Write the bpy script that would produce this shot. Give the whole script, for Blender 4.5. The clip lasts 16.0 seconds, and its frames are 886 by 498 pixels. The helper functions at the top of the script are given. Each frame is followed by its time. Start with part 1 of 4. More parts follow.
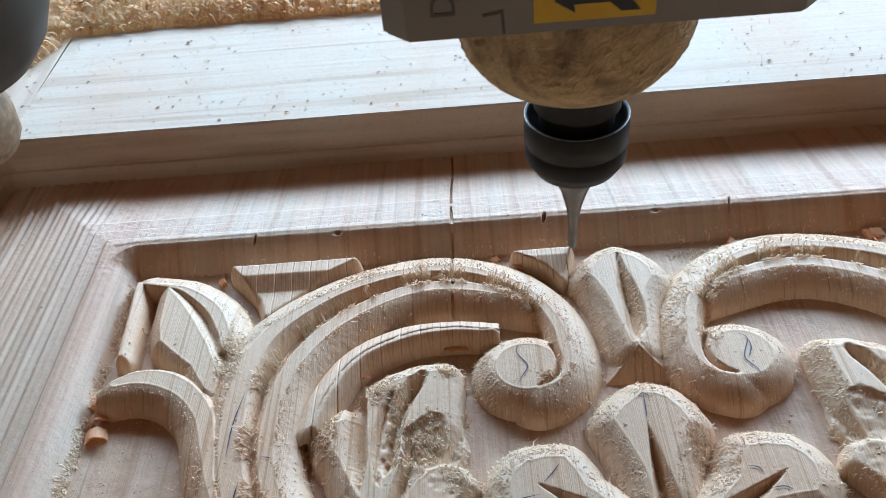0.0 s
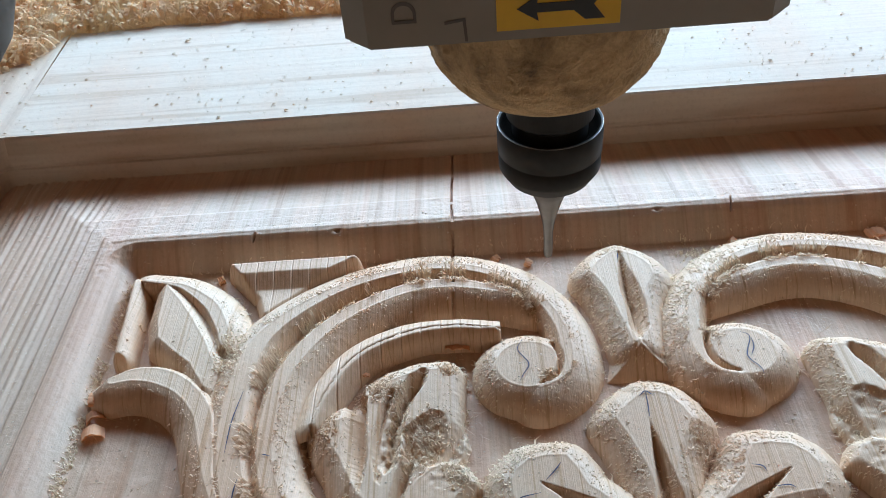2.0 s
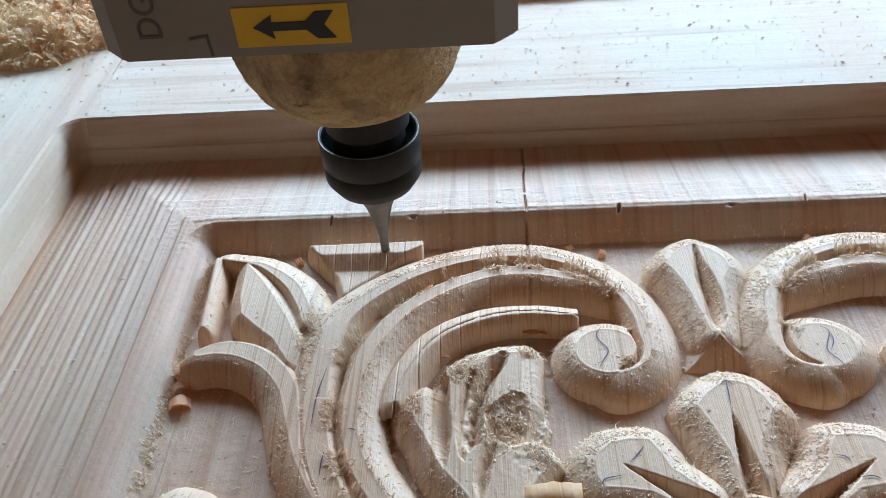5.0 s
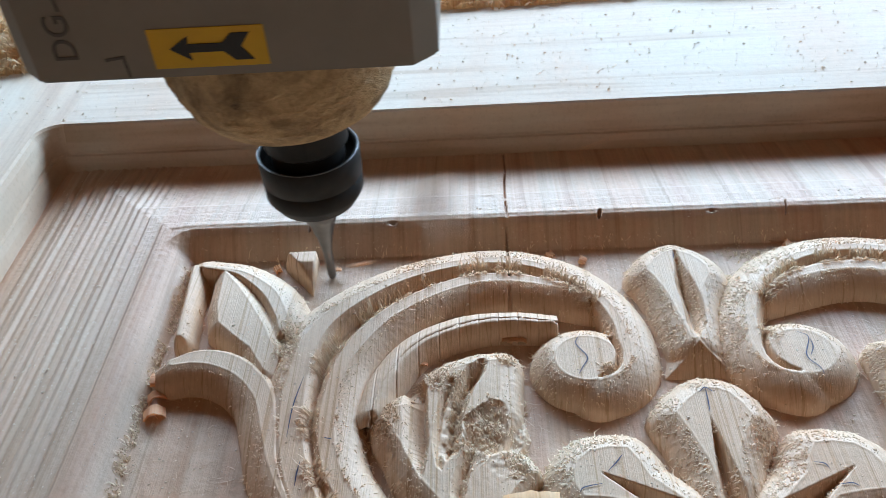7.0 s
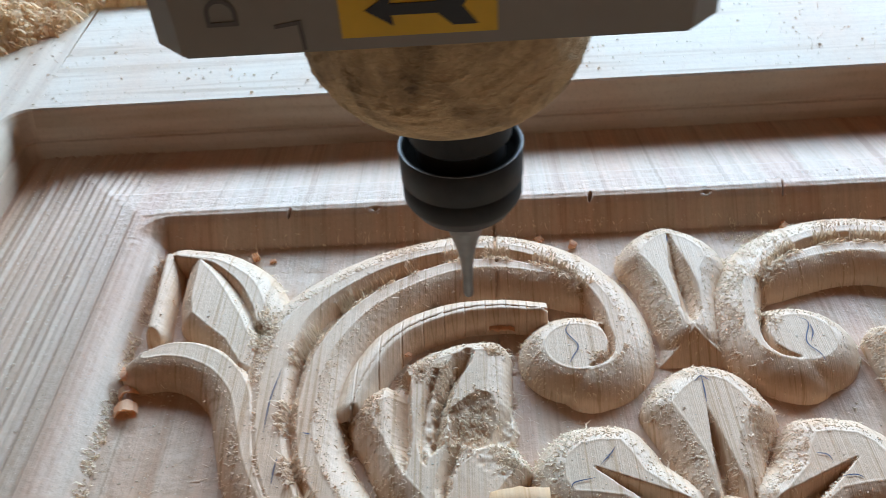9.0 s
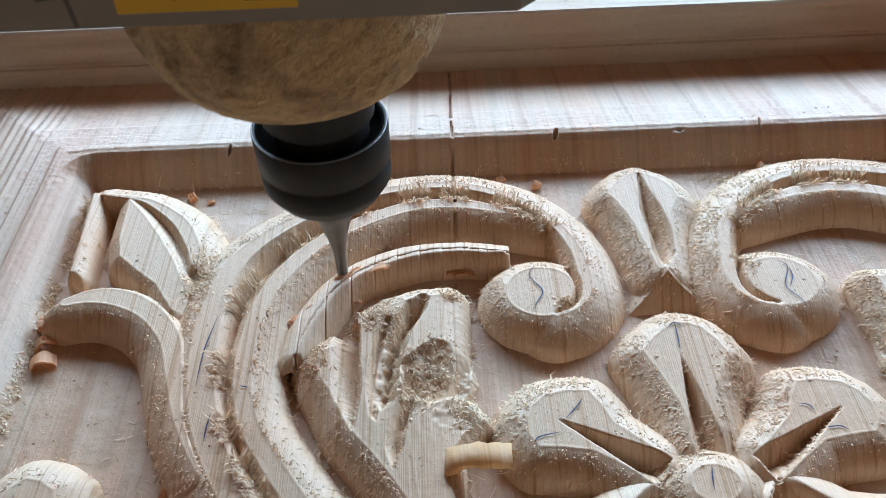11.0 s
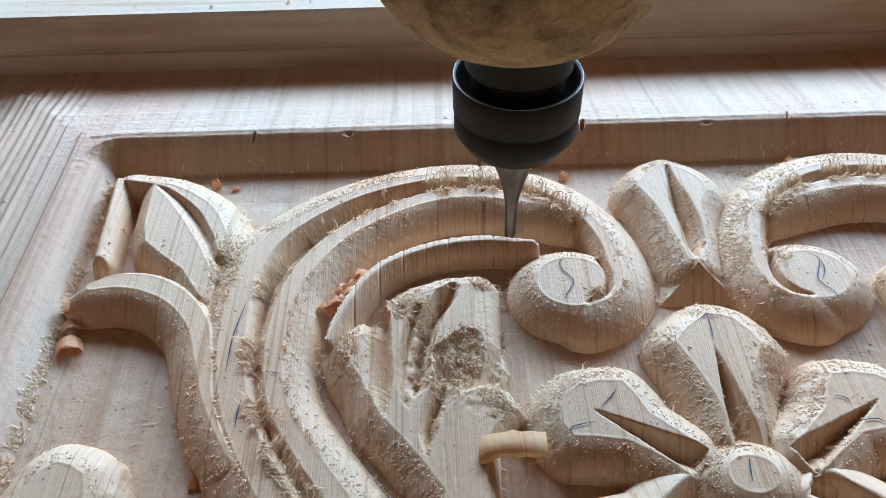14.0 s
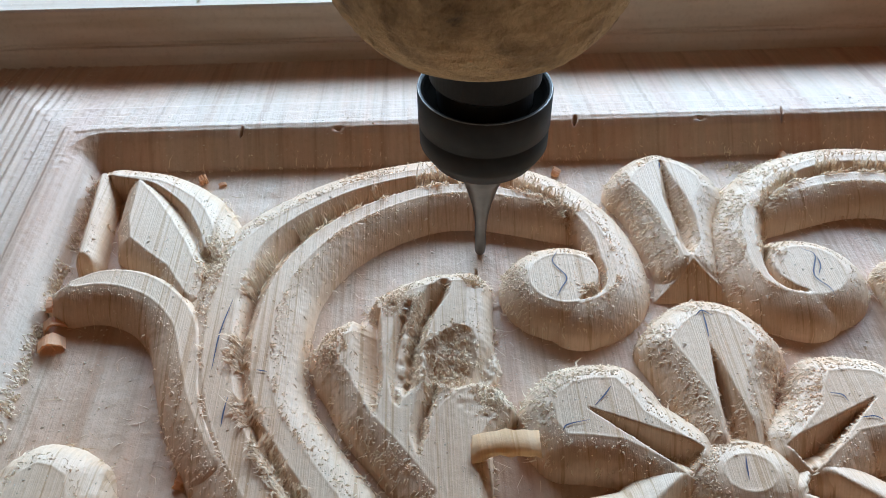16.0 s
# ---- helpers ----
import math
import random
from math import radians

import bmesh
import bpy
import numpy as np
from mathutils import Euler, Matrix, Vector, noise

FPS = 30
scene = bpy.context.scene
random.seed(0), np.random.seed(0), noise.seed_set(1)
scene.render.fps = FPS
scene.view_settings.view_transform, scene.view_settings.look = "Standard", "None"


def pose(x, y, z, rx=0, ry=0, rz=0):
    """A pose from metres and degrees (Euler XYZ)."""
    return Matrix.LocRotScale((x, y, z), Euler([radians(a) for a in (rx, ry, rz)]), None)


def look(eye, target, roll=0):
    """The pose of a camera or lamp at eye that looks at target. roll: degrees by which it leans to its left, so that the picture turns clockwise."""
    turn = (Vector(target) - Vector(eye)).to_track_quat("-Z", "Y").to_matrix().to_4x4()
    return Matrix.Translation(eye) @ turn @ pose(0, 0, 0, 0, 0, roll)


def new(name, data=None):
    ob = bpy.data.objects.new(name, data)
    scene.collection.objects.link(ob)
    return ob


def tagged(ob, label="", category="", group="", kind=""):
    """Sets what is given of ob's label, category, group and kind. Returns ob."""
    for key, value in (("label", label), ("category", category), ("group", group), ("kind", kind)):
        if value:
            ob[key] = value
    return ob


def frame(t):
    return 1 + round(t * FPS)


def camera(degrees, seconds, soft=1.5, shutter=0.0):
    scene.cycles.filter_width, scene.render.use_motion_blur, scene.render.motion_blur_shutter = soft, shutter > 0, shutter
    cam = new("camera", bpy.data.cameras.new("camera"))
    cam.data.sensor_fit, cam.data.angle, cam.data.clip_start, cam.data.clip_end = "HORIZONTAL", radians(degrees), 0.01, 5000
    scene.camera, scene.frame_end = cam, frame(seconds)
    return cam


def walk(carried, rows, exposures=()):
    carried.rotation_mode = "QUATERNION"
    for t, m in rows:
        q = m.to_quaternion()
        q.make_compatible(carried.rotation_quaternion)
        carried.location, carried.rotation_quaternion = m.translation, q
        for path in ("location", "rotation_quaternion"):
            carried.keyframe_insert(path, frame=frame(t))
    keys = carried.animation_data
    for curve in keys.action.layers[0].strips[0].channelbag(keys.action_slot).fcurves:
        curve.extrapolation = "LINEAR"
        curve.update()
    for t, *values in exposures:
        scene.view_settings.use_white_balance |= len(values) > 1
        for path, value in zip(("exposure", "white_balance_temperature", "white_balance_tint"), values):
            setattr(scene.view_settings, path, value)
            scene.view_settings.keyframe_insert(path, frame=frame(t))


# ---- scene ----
cam = camera(55.2, 16.0, soft=0.8, shutter=0.4)
PATH = [
    (0, (0.00393, 0.01339, 0.12117), (0.00069, 0.08092, 0.06177), -5.82),
    (0.5, (0.00458, 0.01335, 0.12113), (0.00136, 0.08105, 0.06192), -5.90),
    (1, (0.00458, 0.01323, 0.12199), (0.00160, 0.08097, 0.06282), -5.79),
    (1.5, (0.00323, 0.01309, 0.12010), (0.00036, 0.08108, 0.06120), -5.49),
    (2, (0.00290, 0.01321, 0.11941), (0.00011, 0.08110, 0.06040), -5.36),
    (2.5, (0.00336, 0.01383, 0.12071), (0.00094, 0.08144, 0.06135), -5.15),
    (3, (0.00120, 0.01239, 0.11990), (-0.00157, 0.08039, 0.06101), -4.89),
    (3.5, (-0.00691, 0.00931, 0.11936), (-0.01115, 0.07729, 0.06053), -4.87),
    (4, (-0.00881, 0.00808, 0.11947), (-0.01405, 0.07620, 0.06087), -4.85),
    (6.5, (-0.00621, 0.00995, 0.11865), (-0.01095, 0.07825, 0.06024), -4.70),
    (7, (-0.00596, 0.00991, 0.11851), (-0.01011, 0.07848, 0.06037), -4.43),
    (7.5, (-0.00638, 0.01006, 0.11804), (-0.01024, 0.07872, 0.05998), -4.12),
    (8, (-0.00666, 0.00946, 0.11769), (-0.01084, 0.07818, 0.05972), -4.08),
    (8.5, (-0.00768, 0.00933, 0.11762), (-0.01191, 0.07796, 0.05955), -4.43),
    (9, (-0.00484, 0.01467, 0.11334), (-0.00819, 0.08252, 0.05431), -4.54),
    (9.5, (-0.00239, 0.02087, 0.10565), (-0.00399, 0.08722, 0.04485), -3.95),
    (12, (-0.00699, 0.02171, 0.10099), (-0.00610, 0.08655, 0.03859), -1.89),
    (12.5, (-0.00846, 0.02104, 0.09997), (-0.00753, 0.08609, 0.03779), -1.62),
    (13, (-0.00896, 0.02094, 0.10064), (-0.00789, 0.08600, 0.03847), -1.34),
    (13.5, (-0.00908, 0.02104, 0.10149), (-0.00811, 0.08591, 0.03911), -1.32),
    (14, (-0.00952, 0.02133, 0.10025), (-0.00860, 0.08626, 0.03793), -1.24),
    (14.5, (-0.00879, 0.02135, 0.10022), (-0.00811, 0.08621, 0.03784), -1.43),
    (15, (-0.00962, 0.02153, 0.09940), (-0.00850, 0.08651, 0.03713), -1.21),
    (15.5, (-0.00866, 0.02179, 0.09992), (-0.00725, 0.08681, 0.03771), -1.00),
    (16, (-0.00958, 0.02246, 0.09813), (-0.00766, 0.08741, 0.03586), -0.64),
]
walk(cam, [(t, look(eye, target, roll)) for t, eye, target, roll in PATH])

# ---- world, daylight from the window beyond the bench, exposure ----
U = 0.0455  # one plan unit of the carving, in metres
scene.view_settings.exposure = 0.0
world = bpy.data.worlds.new("sky")
world.use_nodes = True
scene.world = world
sky = world.node_tree.nodes.new("ShaderNodeTexSky")
sky.sky_type, sky.sun_disc = "NISHITA", False
sky.sun_elevation, sky.sun_rotation = radians(40), radians(0)
world.node_tree.links.new(sky.outputs[0], world.node_tree.nodes["Background"].inputs[0])
world.node_tree.nodes["Background"].inputs[1].default_value = 0.1

WIN_Y, WIN_Z0, WIN_Z1, WIN_X = 0.84, 0.212, 0.460, 0.85
lamp = bpy.data.lights.new("window_light", "AREA")
lamp.shape, lamp.size, lamp.size_y = "RECTANGLE", 2 * WIN_X, WIN_Z1 - WIN_Z0
lamp.energy, lamp.color = 30.5, (0.515, 0.745, 1.0)
lamp_ob = new("window_light", lamp)
lamp_ob.matrix_world = look((0.15, WIN_Y - 0.02, (WIN_Z0 + WIN_Z1) / 2), (0.03, 0.12, 0.0))


# ---- materials ----
def material(name, rough=0.6, metal=0.0, spec=0.5):
    m = bpy.data.materials.new(name)
    m.use_nodes = True
    nt = m.node_tree
    b = nt.nodes["Principled BSDF"]
    b.inputs["Roughness"].default_value, b.inputs["Metallic"].default_value = rough, metal
    b.inputs["Specular IOR Level"].default_value = spec
    return m, nt, b


def coords(nt, scale, shift=(0, 0, 0)):
    tc = nt.nodes.new("ShaderNodeTexCoord")
    mp = nt.nodes.new("ShaderNodeMapping")
    mp.inputs["Scale"].default_value, mp.inputs["Location"].default_value = scale, shift
    nt.links.new(tc.outputs["Object"], mp.inputs["Vector"])
    return mp.outputs[0]


def noise_node(nt, vec, scale=1.0, detail=4.0, rough=0.55, distort=0.0):
    n = nt.nodes.new("ShaderNodeTexNoise")
    n.inputs["Scale"].default_value, n.inputs["Detail"].default_value = scale, detail
    n.inputs["Roughness"].default_value, n.inputs["Distortion"].default_value = rough, distort
    nt.links.new(vec, n.inputs["Vector"])
    return n.outputs["Fac"]


def ramp(nt, fac, stops):
    r = nt.nodes.new("ShaderNodeValToRGB")
    e = r.color_ramp.elements
    while len(e) < len(stops):
        e.new(0.5)
    for i, (p, c) in enumerate(stops):
        e[i].position, e[i].color = p, (*c, 1)
    nt.links.new(fac, r.inputs[0])
    return r.outputs[0]


def mix(nt, fac, a, b, how="MIX"):
    n = nt.nodes.new("ShaderNodeMix")
    n.data_type, n.blend_type = "RGBA", how
    for sock, v in ((n.inputs[0], fac), (n.inputs[6], a), (n.inputs[7], b)):
        if hasattr(v, "is_linked"):
            nt.links.new(v, sock)
        elif isinstance(v, tuple):
            sock.default_value = (*v, 1)
        else:
            sock.default_value = v
    return n.outputs[2]


def bump(nt, bsdf, height, strength, dist):
    n = nt.nodes.new("ShaderNodeBump")
    n.inputs["Strength"].default_value, n.inputs["Distance"].default_value = strength, dist
    nt.links.new(height, n.inputs["Height"])
    nt.links.new(n.outputs[0], bsdf.inputs["Normal"])
    return n


def wood(name, light, mid, dark, across="x", ring=260.0, rough=0.62, fuzz=0.5, thin=0.0):
    """Softwood whose growth rings are planes across one axis and run along the other."""
    m, nt, b = material(name, rough, 0.0, 0.35)
    s = (ring, 7.0, ring * 0.07) if across == "x" else (7.0, ring, ring * 0.35)
    rings = noise_node(nt, coords(nt, s), 1.0, 3.0, 0.6, 0.3)
    fine = noise_node(nt, coords(nt, tuple(4 * v for v in s)), 1.0, 2.0, 0.6)
    broad = noise_node(nt, coords(nt, (28, 16, 30)), 1.0, 3.0)
    speck = noise_node(nt, coords(nt, (900, 900, 900)), 1.0, 3.0, 0.7)
    base = ramp(nt, rings, ((0.36, dark), (0.425, mid), (0.62, light)))
    warm = ramp(nt, broad, ((0.36, (1.0, 0.87, 0.80)), (0.62, (1.0, 1.0, 1.0))))
    col = mix(nt, 1.0, base, warm, "MULTIPLY")
    grain = ramp(nt, fine, ((0.25, (0.86, 0.83, 0.80)), (0.6, (1, 1, 1))))
    col = mix(nt, 0.8, col, grain, "MULTIPLY")
    pores = ramp(nt, speck, ((0.30, (0.90, 0.86, 0.82)), (0.48, (1, 1, 1)), (0.7, (1.04, 1.03, 1.0))))
    col = mix(nt, 0.7, col, pores, "MULTIPLY")
    nt.links.new(col, b.inputs["Base Color"])
    h = mix(nt, 0.5, speck, fine)
    bump(nt, b, h, fuzz, 0.0004)
    if thin:  # shavings and fibres let light through
        through_light = nt.nodes.new("ShaderNodeBsdfTranslucent")
        both = nt.nodes.new("ShaderNodeMixShader")
        both.inputs[0].default_value = thin
        nt.links.new(col, through_light.inputs[0])
        nt.links.new(b.outputs[0], both.inputs[1])
        nt.links.new(through_light.outputs[0], both.inputs[2])
        nt.links.new(both.outputs[0], nt.nodes["Material Output"].inputs[0])
    return m


PINE = wood("carved_pine", (0.75, 0.575, 0.42), (0.72, 0.535, 0.375), (0.575, 0.385, 0.235), ring=1350.0, rough=0.46, fuzz=0.33)
PINE_FRAME = wood("planed_pine", (0.70, 0.60, 0.48), (0.67, 0.56, 0.44), (0.60, 0.48, 0.37), ring=150.0, rough=0.6, fuzz=0.15)
PINE_RAIL = wood("planed_pine_rail", (0.70, 0.60, 0.49), (0.68, 0.57, 0.46), (0.58, 0.455, 0.34), across="y", ring=190.0, rough=0.62, fuzz=0.12)
FIBRE = wood("torn_fibre", (0.92, 0.82, 0.66), (0.90, 0.77, 0.59), (0.80, 0.63, 0.44), ring=120.0, thin=0.3)
DUST = wood("sawdust", (0.90, 0.84, 0.74), (0.87, 0.79, 0.68), (0.78, 0.66, 0.52), ring=300.0, thin=0.5)
CHIP = wood("fresh_chip", (0.95, 0.68, 0.45), (0.92, 0.62, 0.39), (0.84, 0.52, 0.30), ring=160.0, thin=0.5)
FIELD = wood("carved_pine_field", (0.67, 0.505, 0.40), (0.62, 0.455, 0.35), (0.54, 0.38, 0.28), ring=330.0, rough=0.44, fuzz=0.5)
# broad heartwood and sapwood bands that run the length of the board
nt_f = FIELD.node_tree
b_f = nt_f.nodes["Principled BSDF"]
plain_wood = b_f.inputs["Base Color"].links[0].from_socket
bands = ramp(nt_f, noise_node(nt_f, coords(nt_f, (170, 1.5, 20)), 1.0, 3.0, 0.6), ((0.34, (0.80, 0.62, 0.52)), (0.45, (0.96, 0.88, 0.78)), (0.55, (0.86, 0.87, 0.80)), (0.68, (1.0, 0.97, 0.95))))
nt_f.links.new(mix(nt_f, 0.62, plain_wood, bands, "MULTIPLY"), b_f.inputs["Base Color"])
SHAVE = wood("shavings", (0.93, 0.76, 0.52), (0.90, 0.69, 0.43), (0.78, 0.54, 0.29), ring=500.0, thin=0.5)


def plain(name, col, rough=0.5, metal=0.0, var=0.12, scale=300.0, rel=0.15, spec=0.5):
    m, nt, b = material(name, rough, metal, spec)
    n = noise_node(nt, coords(nt, (scale,) * 3), 1.0, 5.0, 0.6)
    c = ramp(nt, n, ((0.3, tuple(v * (1 - var) for v in col)), (0.7, tuple(min(1, v * (1 + var)) for v in col))))
    nt.links.new(c, b.inputs["Base Color"])
    bump(nt, b, n, rel, 0.0002)
    return m


INK = plain("blue_pencil", (0.03, 0.035, 0.09), 0.6)
BLACK = plain("black_oxide_steel", (0.020, 0.019, 0.018), 0.5, 0.0, 0.25, spec=0.22)
# shade inside the nut's hollow, put in as near-black without gloss
RECESS_SHADE = plain("recess_shade_black", (0.012, 0.011, 0.010), 0.95, 0.0, 0.2, spec=0.0)
STEEL = plain("bright_steel", (0.20, 0.195, 0.19), 0.45, 1.0, 0.12)
CARBIDE = plain("carbide", (0.20, 0.19, 0.185), 0.40, 0.9, 0.15)
BODY = plain("grey_anodised_metal", (0.25, 0.222, 0.185), 0.55, 0.1, 0.08, 90.0)
DARKBODY = plain("dark_grease_metal", (0.05, 0.042, 0.035), 0.5, 0.2, 0.2, 80.0)
GRIMY = plain("grimy_brown_dust", (0.26, 0.165, 0.095), 0.8, 0.0, 0.4, 500.0, 0.6)
YELLOW = plain("yellow_sticker", (0.66, 0.40, 0.012), 0.45, 0.0, 0.10, 120.0)
ARROW = plain("black_print", (0.02, 0.02, 0.018), 0.5)
ENGRAVE = plain("engraved_print", (0.10, 0.09, 0.08), 0.6)
# orange of the unseen walls and ceiling, set for warm fill in the shade
WARM_BOUNCE = plain("warm_bounce", (0.84, 0.45, 0.20), 0.85, 0.0, 0.08, 4.0)
# unseen floor, brown so that it reflects warm light upwards
FLOOR_BOUNCE = plain("warm_bounce_floor", (0.52, 0.31, 0.16), 0.9, 0.0, 0.15, 9.0)
BEDMAT = plain("bed_board", (0.42, 0.31, 0.21), 0.8, 0.0, 0.15, 40.0)
WHITE = plain("white_paint", (0.78, 0.77, 0.74), 0.5, 0.0, 0.04, 30.0)

DUSTY, nt_, b_ = material("dust_caked_brass", 0.75, 0.0, 0.3)
n1_ = noise_node(nt_, coords(nt_, (120, 120, 120)), 1.0, 5.0, 0.65, 0.4)
n2_ = noise_node(nt_, coords(nt_, (1400, 1400, 1400)), 1.0, 3.0, 0.7)
c_ = ramp(nt_, n1_, ((0.30, (0.10, 0.075, 0.055)), (0.38, (0.34, 0.225, 0.12)), (0.55, (0.64, 0.44, 0.235))))
nt_.links.new(mix(nt_, 0.7, c_, ramp(nt_, n2_, ((0.3, (0.7, 0.68, 0.64)), (0.6, (1, 1, 1)))), "MULTIPLY"), b_.inputs["Base Color"])
bump(nt_, b_, n2_, 0.9, 0.0009)


# ---- mesh helpers: everything in plan units, turned into metres on the way in ----
def link_mesh(name, verts, faces, mat, parent=None, label="", smooth=True):
    me = bpy.data.meshes.new(name)
    v = np.asarray(verts, float).reshape(-1, 3) * U
    if isinstance(faces, np.ndarray):
        k = faces.shape[1]
        me.vertices.add(len(v))
        me.vertices.foreach_set("co", v.ravel())
        me.loops.add(faces.size)
        me.loops.foreach_set("vertex_index", faces.ravel().astype(np.int32))
        me.polygons.add(len(faces))
        me.polygons.foreach_set("loop_start", np.arange(0, faces.size, k, dtype=np.int32))
        me.update(calc_edges=True)
    else:
        me.from_pydata([tuple(p) for p in v], [], faces)
        me.update()
    me.polygons.foreach_set("use_smooth", [smooth] * len(me.polygons))
    me.materials.append(mat)
    ob = new(name, me)
    if parent is not None:
        ob.parent = parent
    if label:
        tagged(ob, label)
    return ob


def part(name, bm, mat, parent=None, label="", smooth=False):
    me = bpy.data.meshes.new(name)
    bmesh.ops.scale(bm, vec=(U, U, U), verts=bm.verts)
    bm.to_mesh(me)
    bm.free()
    me.polygons.foreach_set("use_smooth", [smooth] * len(me.polygons))
    me.materials.append(mat)
    ob = new(name, me)
    if parent is not None:
        ob.parent = parent
    if label:
        tagged(ob, label)
    return ob


def box_bm(x0, x1, y0, y1, z0, z1, bev=0.0):
    bm = bmesh.new()
    bmesh.ops.create_cube(bm, size=1.0)
    bmesh.ops.scale(bm, vec=(x1 - x0, y1 - y0, z1 - z0), verts=bm.verts)
    bmesh.ops.translate(bm, vec=((x0 + x1) / 2, (y0 + y1) / 2, (z0 + z1) / 2), verts=bm.verts)
    if bev:
        bmesh.ops.bevel(bm, geom=list(bm.edges), offset=bev, segments=2, affect="EDGES", profile=0.5)
    return bm


def empty(name, label, category, group="", kind=""):
    ob = new(name)
    ob.empty_display_size = 0.01
    return tagged(ob, label, category, group, kind)


def vnoise(x, y, cell, seed):
    """Smooth value noise on a plan grid, 0 to 1."""
    g = np.random.default_rng(seed).random((256, 256))
    u, v = x / cell + 1000.0, y / cell + 1000.0
    i, j = np.floor(u).astype(int), np.floor(v).astype(int)
    a, b = u - i, v - j
    a, b = a * a * (3 - 2 * a), b * b * (3 - 2 * b)
    q = lambda m, n: g[m % 256, n % 256]
    return (q(i, j) * (1 - a) + q(i + 1, j) * a) * (1 - b) + (q(i, j + 1) * (1 - a) + q(i + 1, j + 1) * a) * b


def spline(pts, n=90):
    """Catmull-Rom through rows of x, y, half-width."""
    p = np.array(pts, float)
    p = np.vstack([2 * p[0] - p[1], p, 2 * p[-1] - p[-2]])
    t = np.linspace(0, len(p) - 3 - 1e-6, n)
    k = t.astype(int)
    f = (t - k)[:, None]
    a, b, c, d = p[k], p[k + 1], p[k + 2], p[k + 3]
    out = 0.5 * (2 * b + (c - a) * f + (2 * a - 5 * b + 4 * c - d) * f**2 + (3 * b - a - 3 * c + d) * f**3)
    out[:, 2] = np.maximum(out[:, 2], 0.001)
    return out


def stroke_edge(x, y, pts, n=90):
    """Distance beyond the edge of a stroke of varying width (minus: inside) and the side (True: right of its run)."""
    s = spline(pts, n)
    best = np.full(x.shape, 9.0)
    right = np.zeros(x.shape, bool)
    for a, b in zip(s[:-1], s[1:]):
        dx, dy = b[0] - a[0], b[1] - a[1]
        f = np.clip(((x - a[0]) * dx + (y - a[1]) * dy) / (dx * dx + dy * dy + 1e-12), 0, 1)
        px, py = x - a[0] - f * dx, y - a[1] - f * dy
        e = np.hypot(px, py) - (a[2] + f * (b[2] - a[2]))
        near = e < best
        best = np.where(near, e, best)
        right = np.where(near, dx * py - dy * px < 0, right)
    return best, right


def poly_edge(x, y, pts):
    """Distance beyond the edge of a polygon (minus: inside)."""
    best = np.full(x.shape, 9.0)
    inside = np.zeros(x.shape, bool)
    for (ax, ay), (bx, by) in zip(pts, pts[1:] + pts[:1]):
        dx, dy = bx - ax, by - ay
        f = np.clip(((x - ax) * dx + (y - ay) * dy) / (dx * dx + dy * dy + 1e-12), 0, 1)
        best = np.minimum(best, np.hypot(x - ax - f * dx, y - ay - f * dy))
        cross = ((ay > y) != (by > y)) & (x < (bx - ax) * (y - ay) / (by - ay + 1e-12) + ax)
        inside ^= cross
    return np.where(inside, -best, best)


def skirt(e, width, high, power=1.6):
    """Flat top of that height with a torn lip, then a bull-nosed shoulder that meets the ground after the given width."""
    t = np.maximum(e, 0) / width
    k = np.minimum(t, 1)
    lip = np.where(np.asarray(high) > 0.08, 0.0016, 0.0) * np.exp(-((e - 0.001) / 0.0035) ** 2)
    round_over = 0.80 * np.sqrt(np.maximum(1 - k ** 1.9, 0)) + 0.20 * (1 - k)
    return lip + high * round_over - np.maximum(t - 1, 0) * high * 2.0


def furrow(h, x, y, pts, near, far, deep):
    """Cut a curved groove whose floor runs along rows of x, y, share of depth; its two flanks differ in width."""
    e, right_side = stroke_edge(x, y, [(a, b, 0.001) for a, b, _ in pts], 40)
    s = spline(pts, 40)
    share = np.full(x.shape, 0.0)
    best = np.full(x.shape, 9.0)
    for p in s:
        d = np.hypot(x - p[0], y - p[1])
        share = np.where(d < best, p[2], share)
        best = np.minimum(best, d)
    w = np.where(right_side, far, near) * np.clip(share * 1.4, 0.05, 1)
    return h - np.clip(1 - np.maximum(e, 0) / w, 0, 1) * deep * share


def vee(h, x, y, a, b, wide, deep):
    """Cut a V groove that opens from nothing at a to its full width at b."""
    dx, dy = b[0] - a[0], b[1] - a[1]
    n = math.hypot(dx, dy)
    s = ((x - a[0]) * dx + (y - a[1]) * dy) / n / n
    d = np.abs((x - a[0]) * dy - (y - a[1]) * dx) / n
    w = wide * np.clip(s, 0, 1) + 1e-4
    cut = np.where((s > 0) & (s < 1.15), np.clip(1 - d / w, 0, 1) * deep * np.clip(s * 2.2, 0, 1), 0)
    return h - cut


TOP = 0.098  # height of the uncut face above the carved ground
STEP = 0.0042
MIRROR = 1.36  # twice the panel's middle line


def crack_cut(x, y):
    xc = -0.012 - 0.022 * (3.3 - y) + 0.010 * (vnoise(x * 0, y, 0.11, 5) - 0.5)
    on = vnoise(x * 0 + 3.0, y, 0.05, 6) > 0.25
    return np.where((np.abs(x - xc) < 0.0056) & on, 0.03, 0.0)


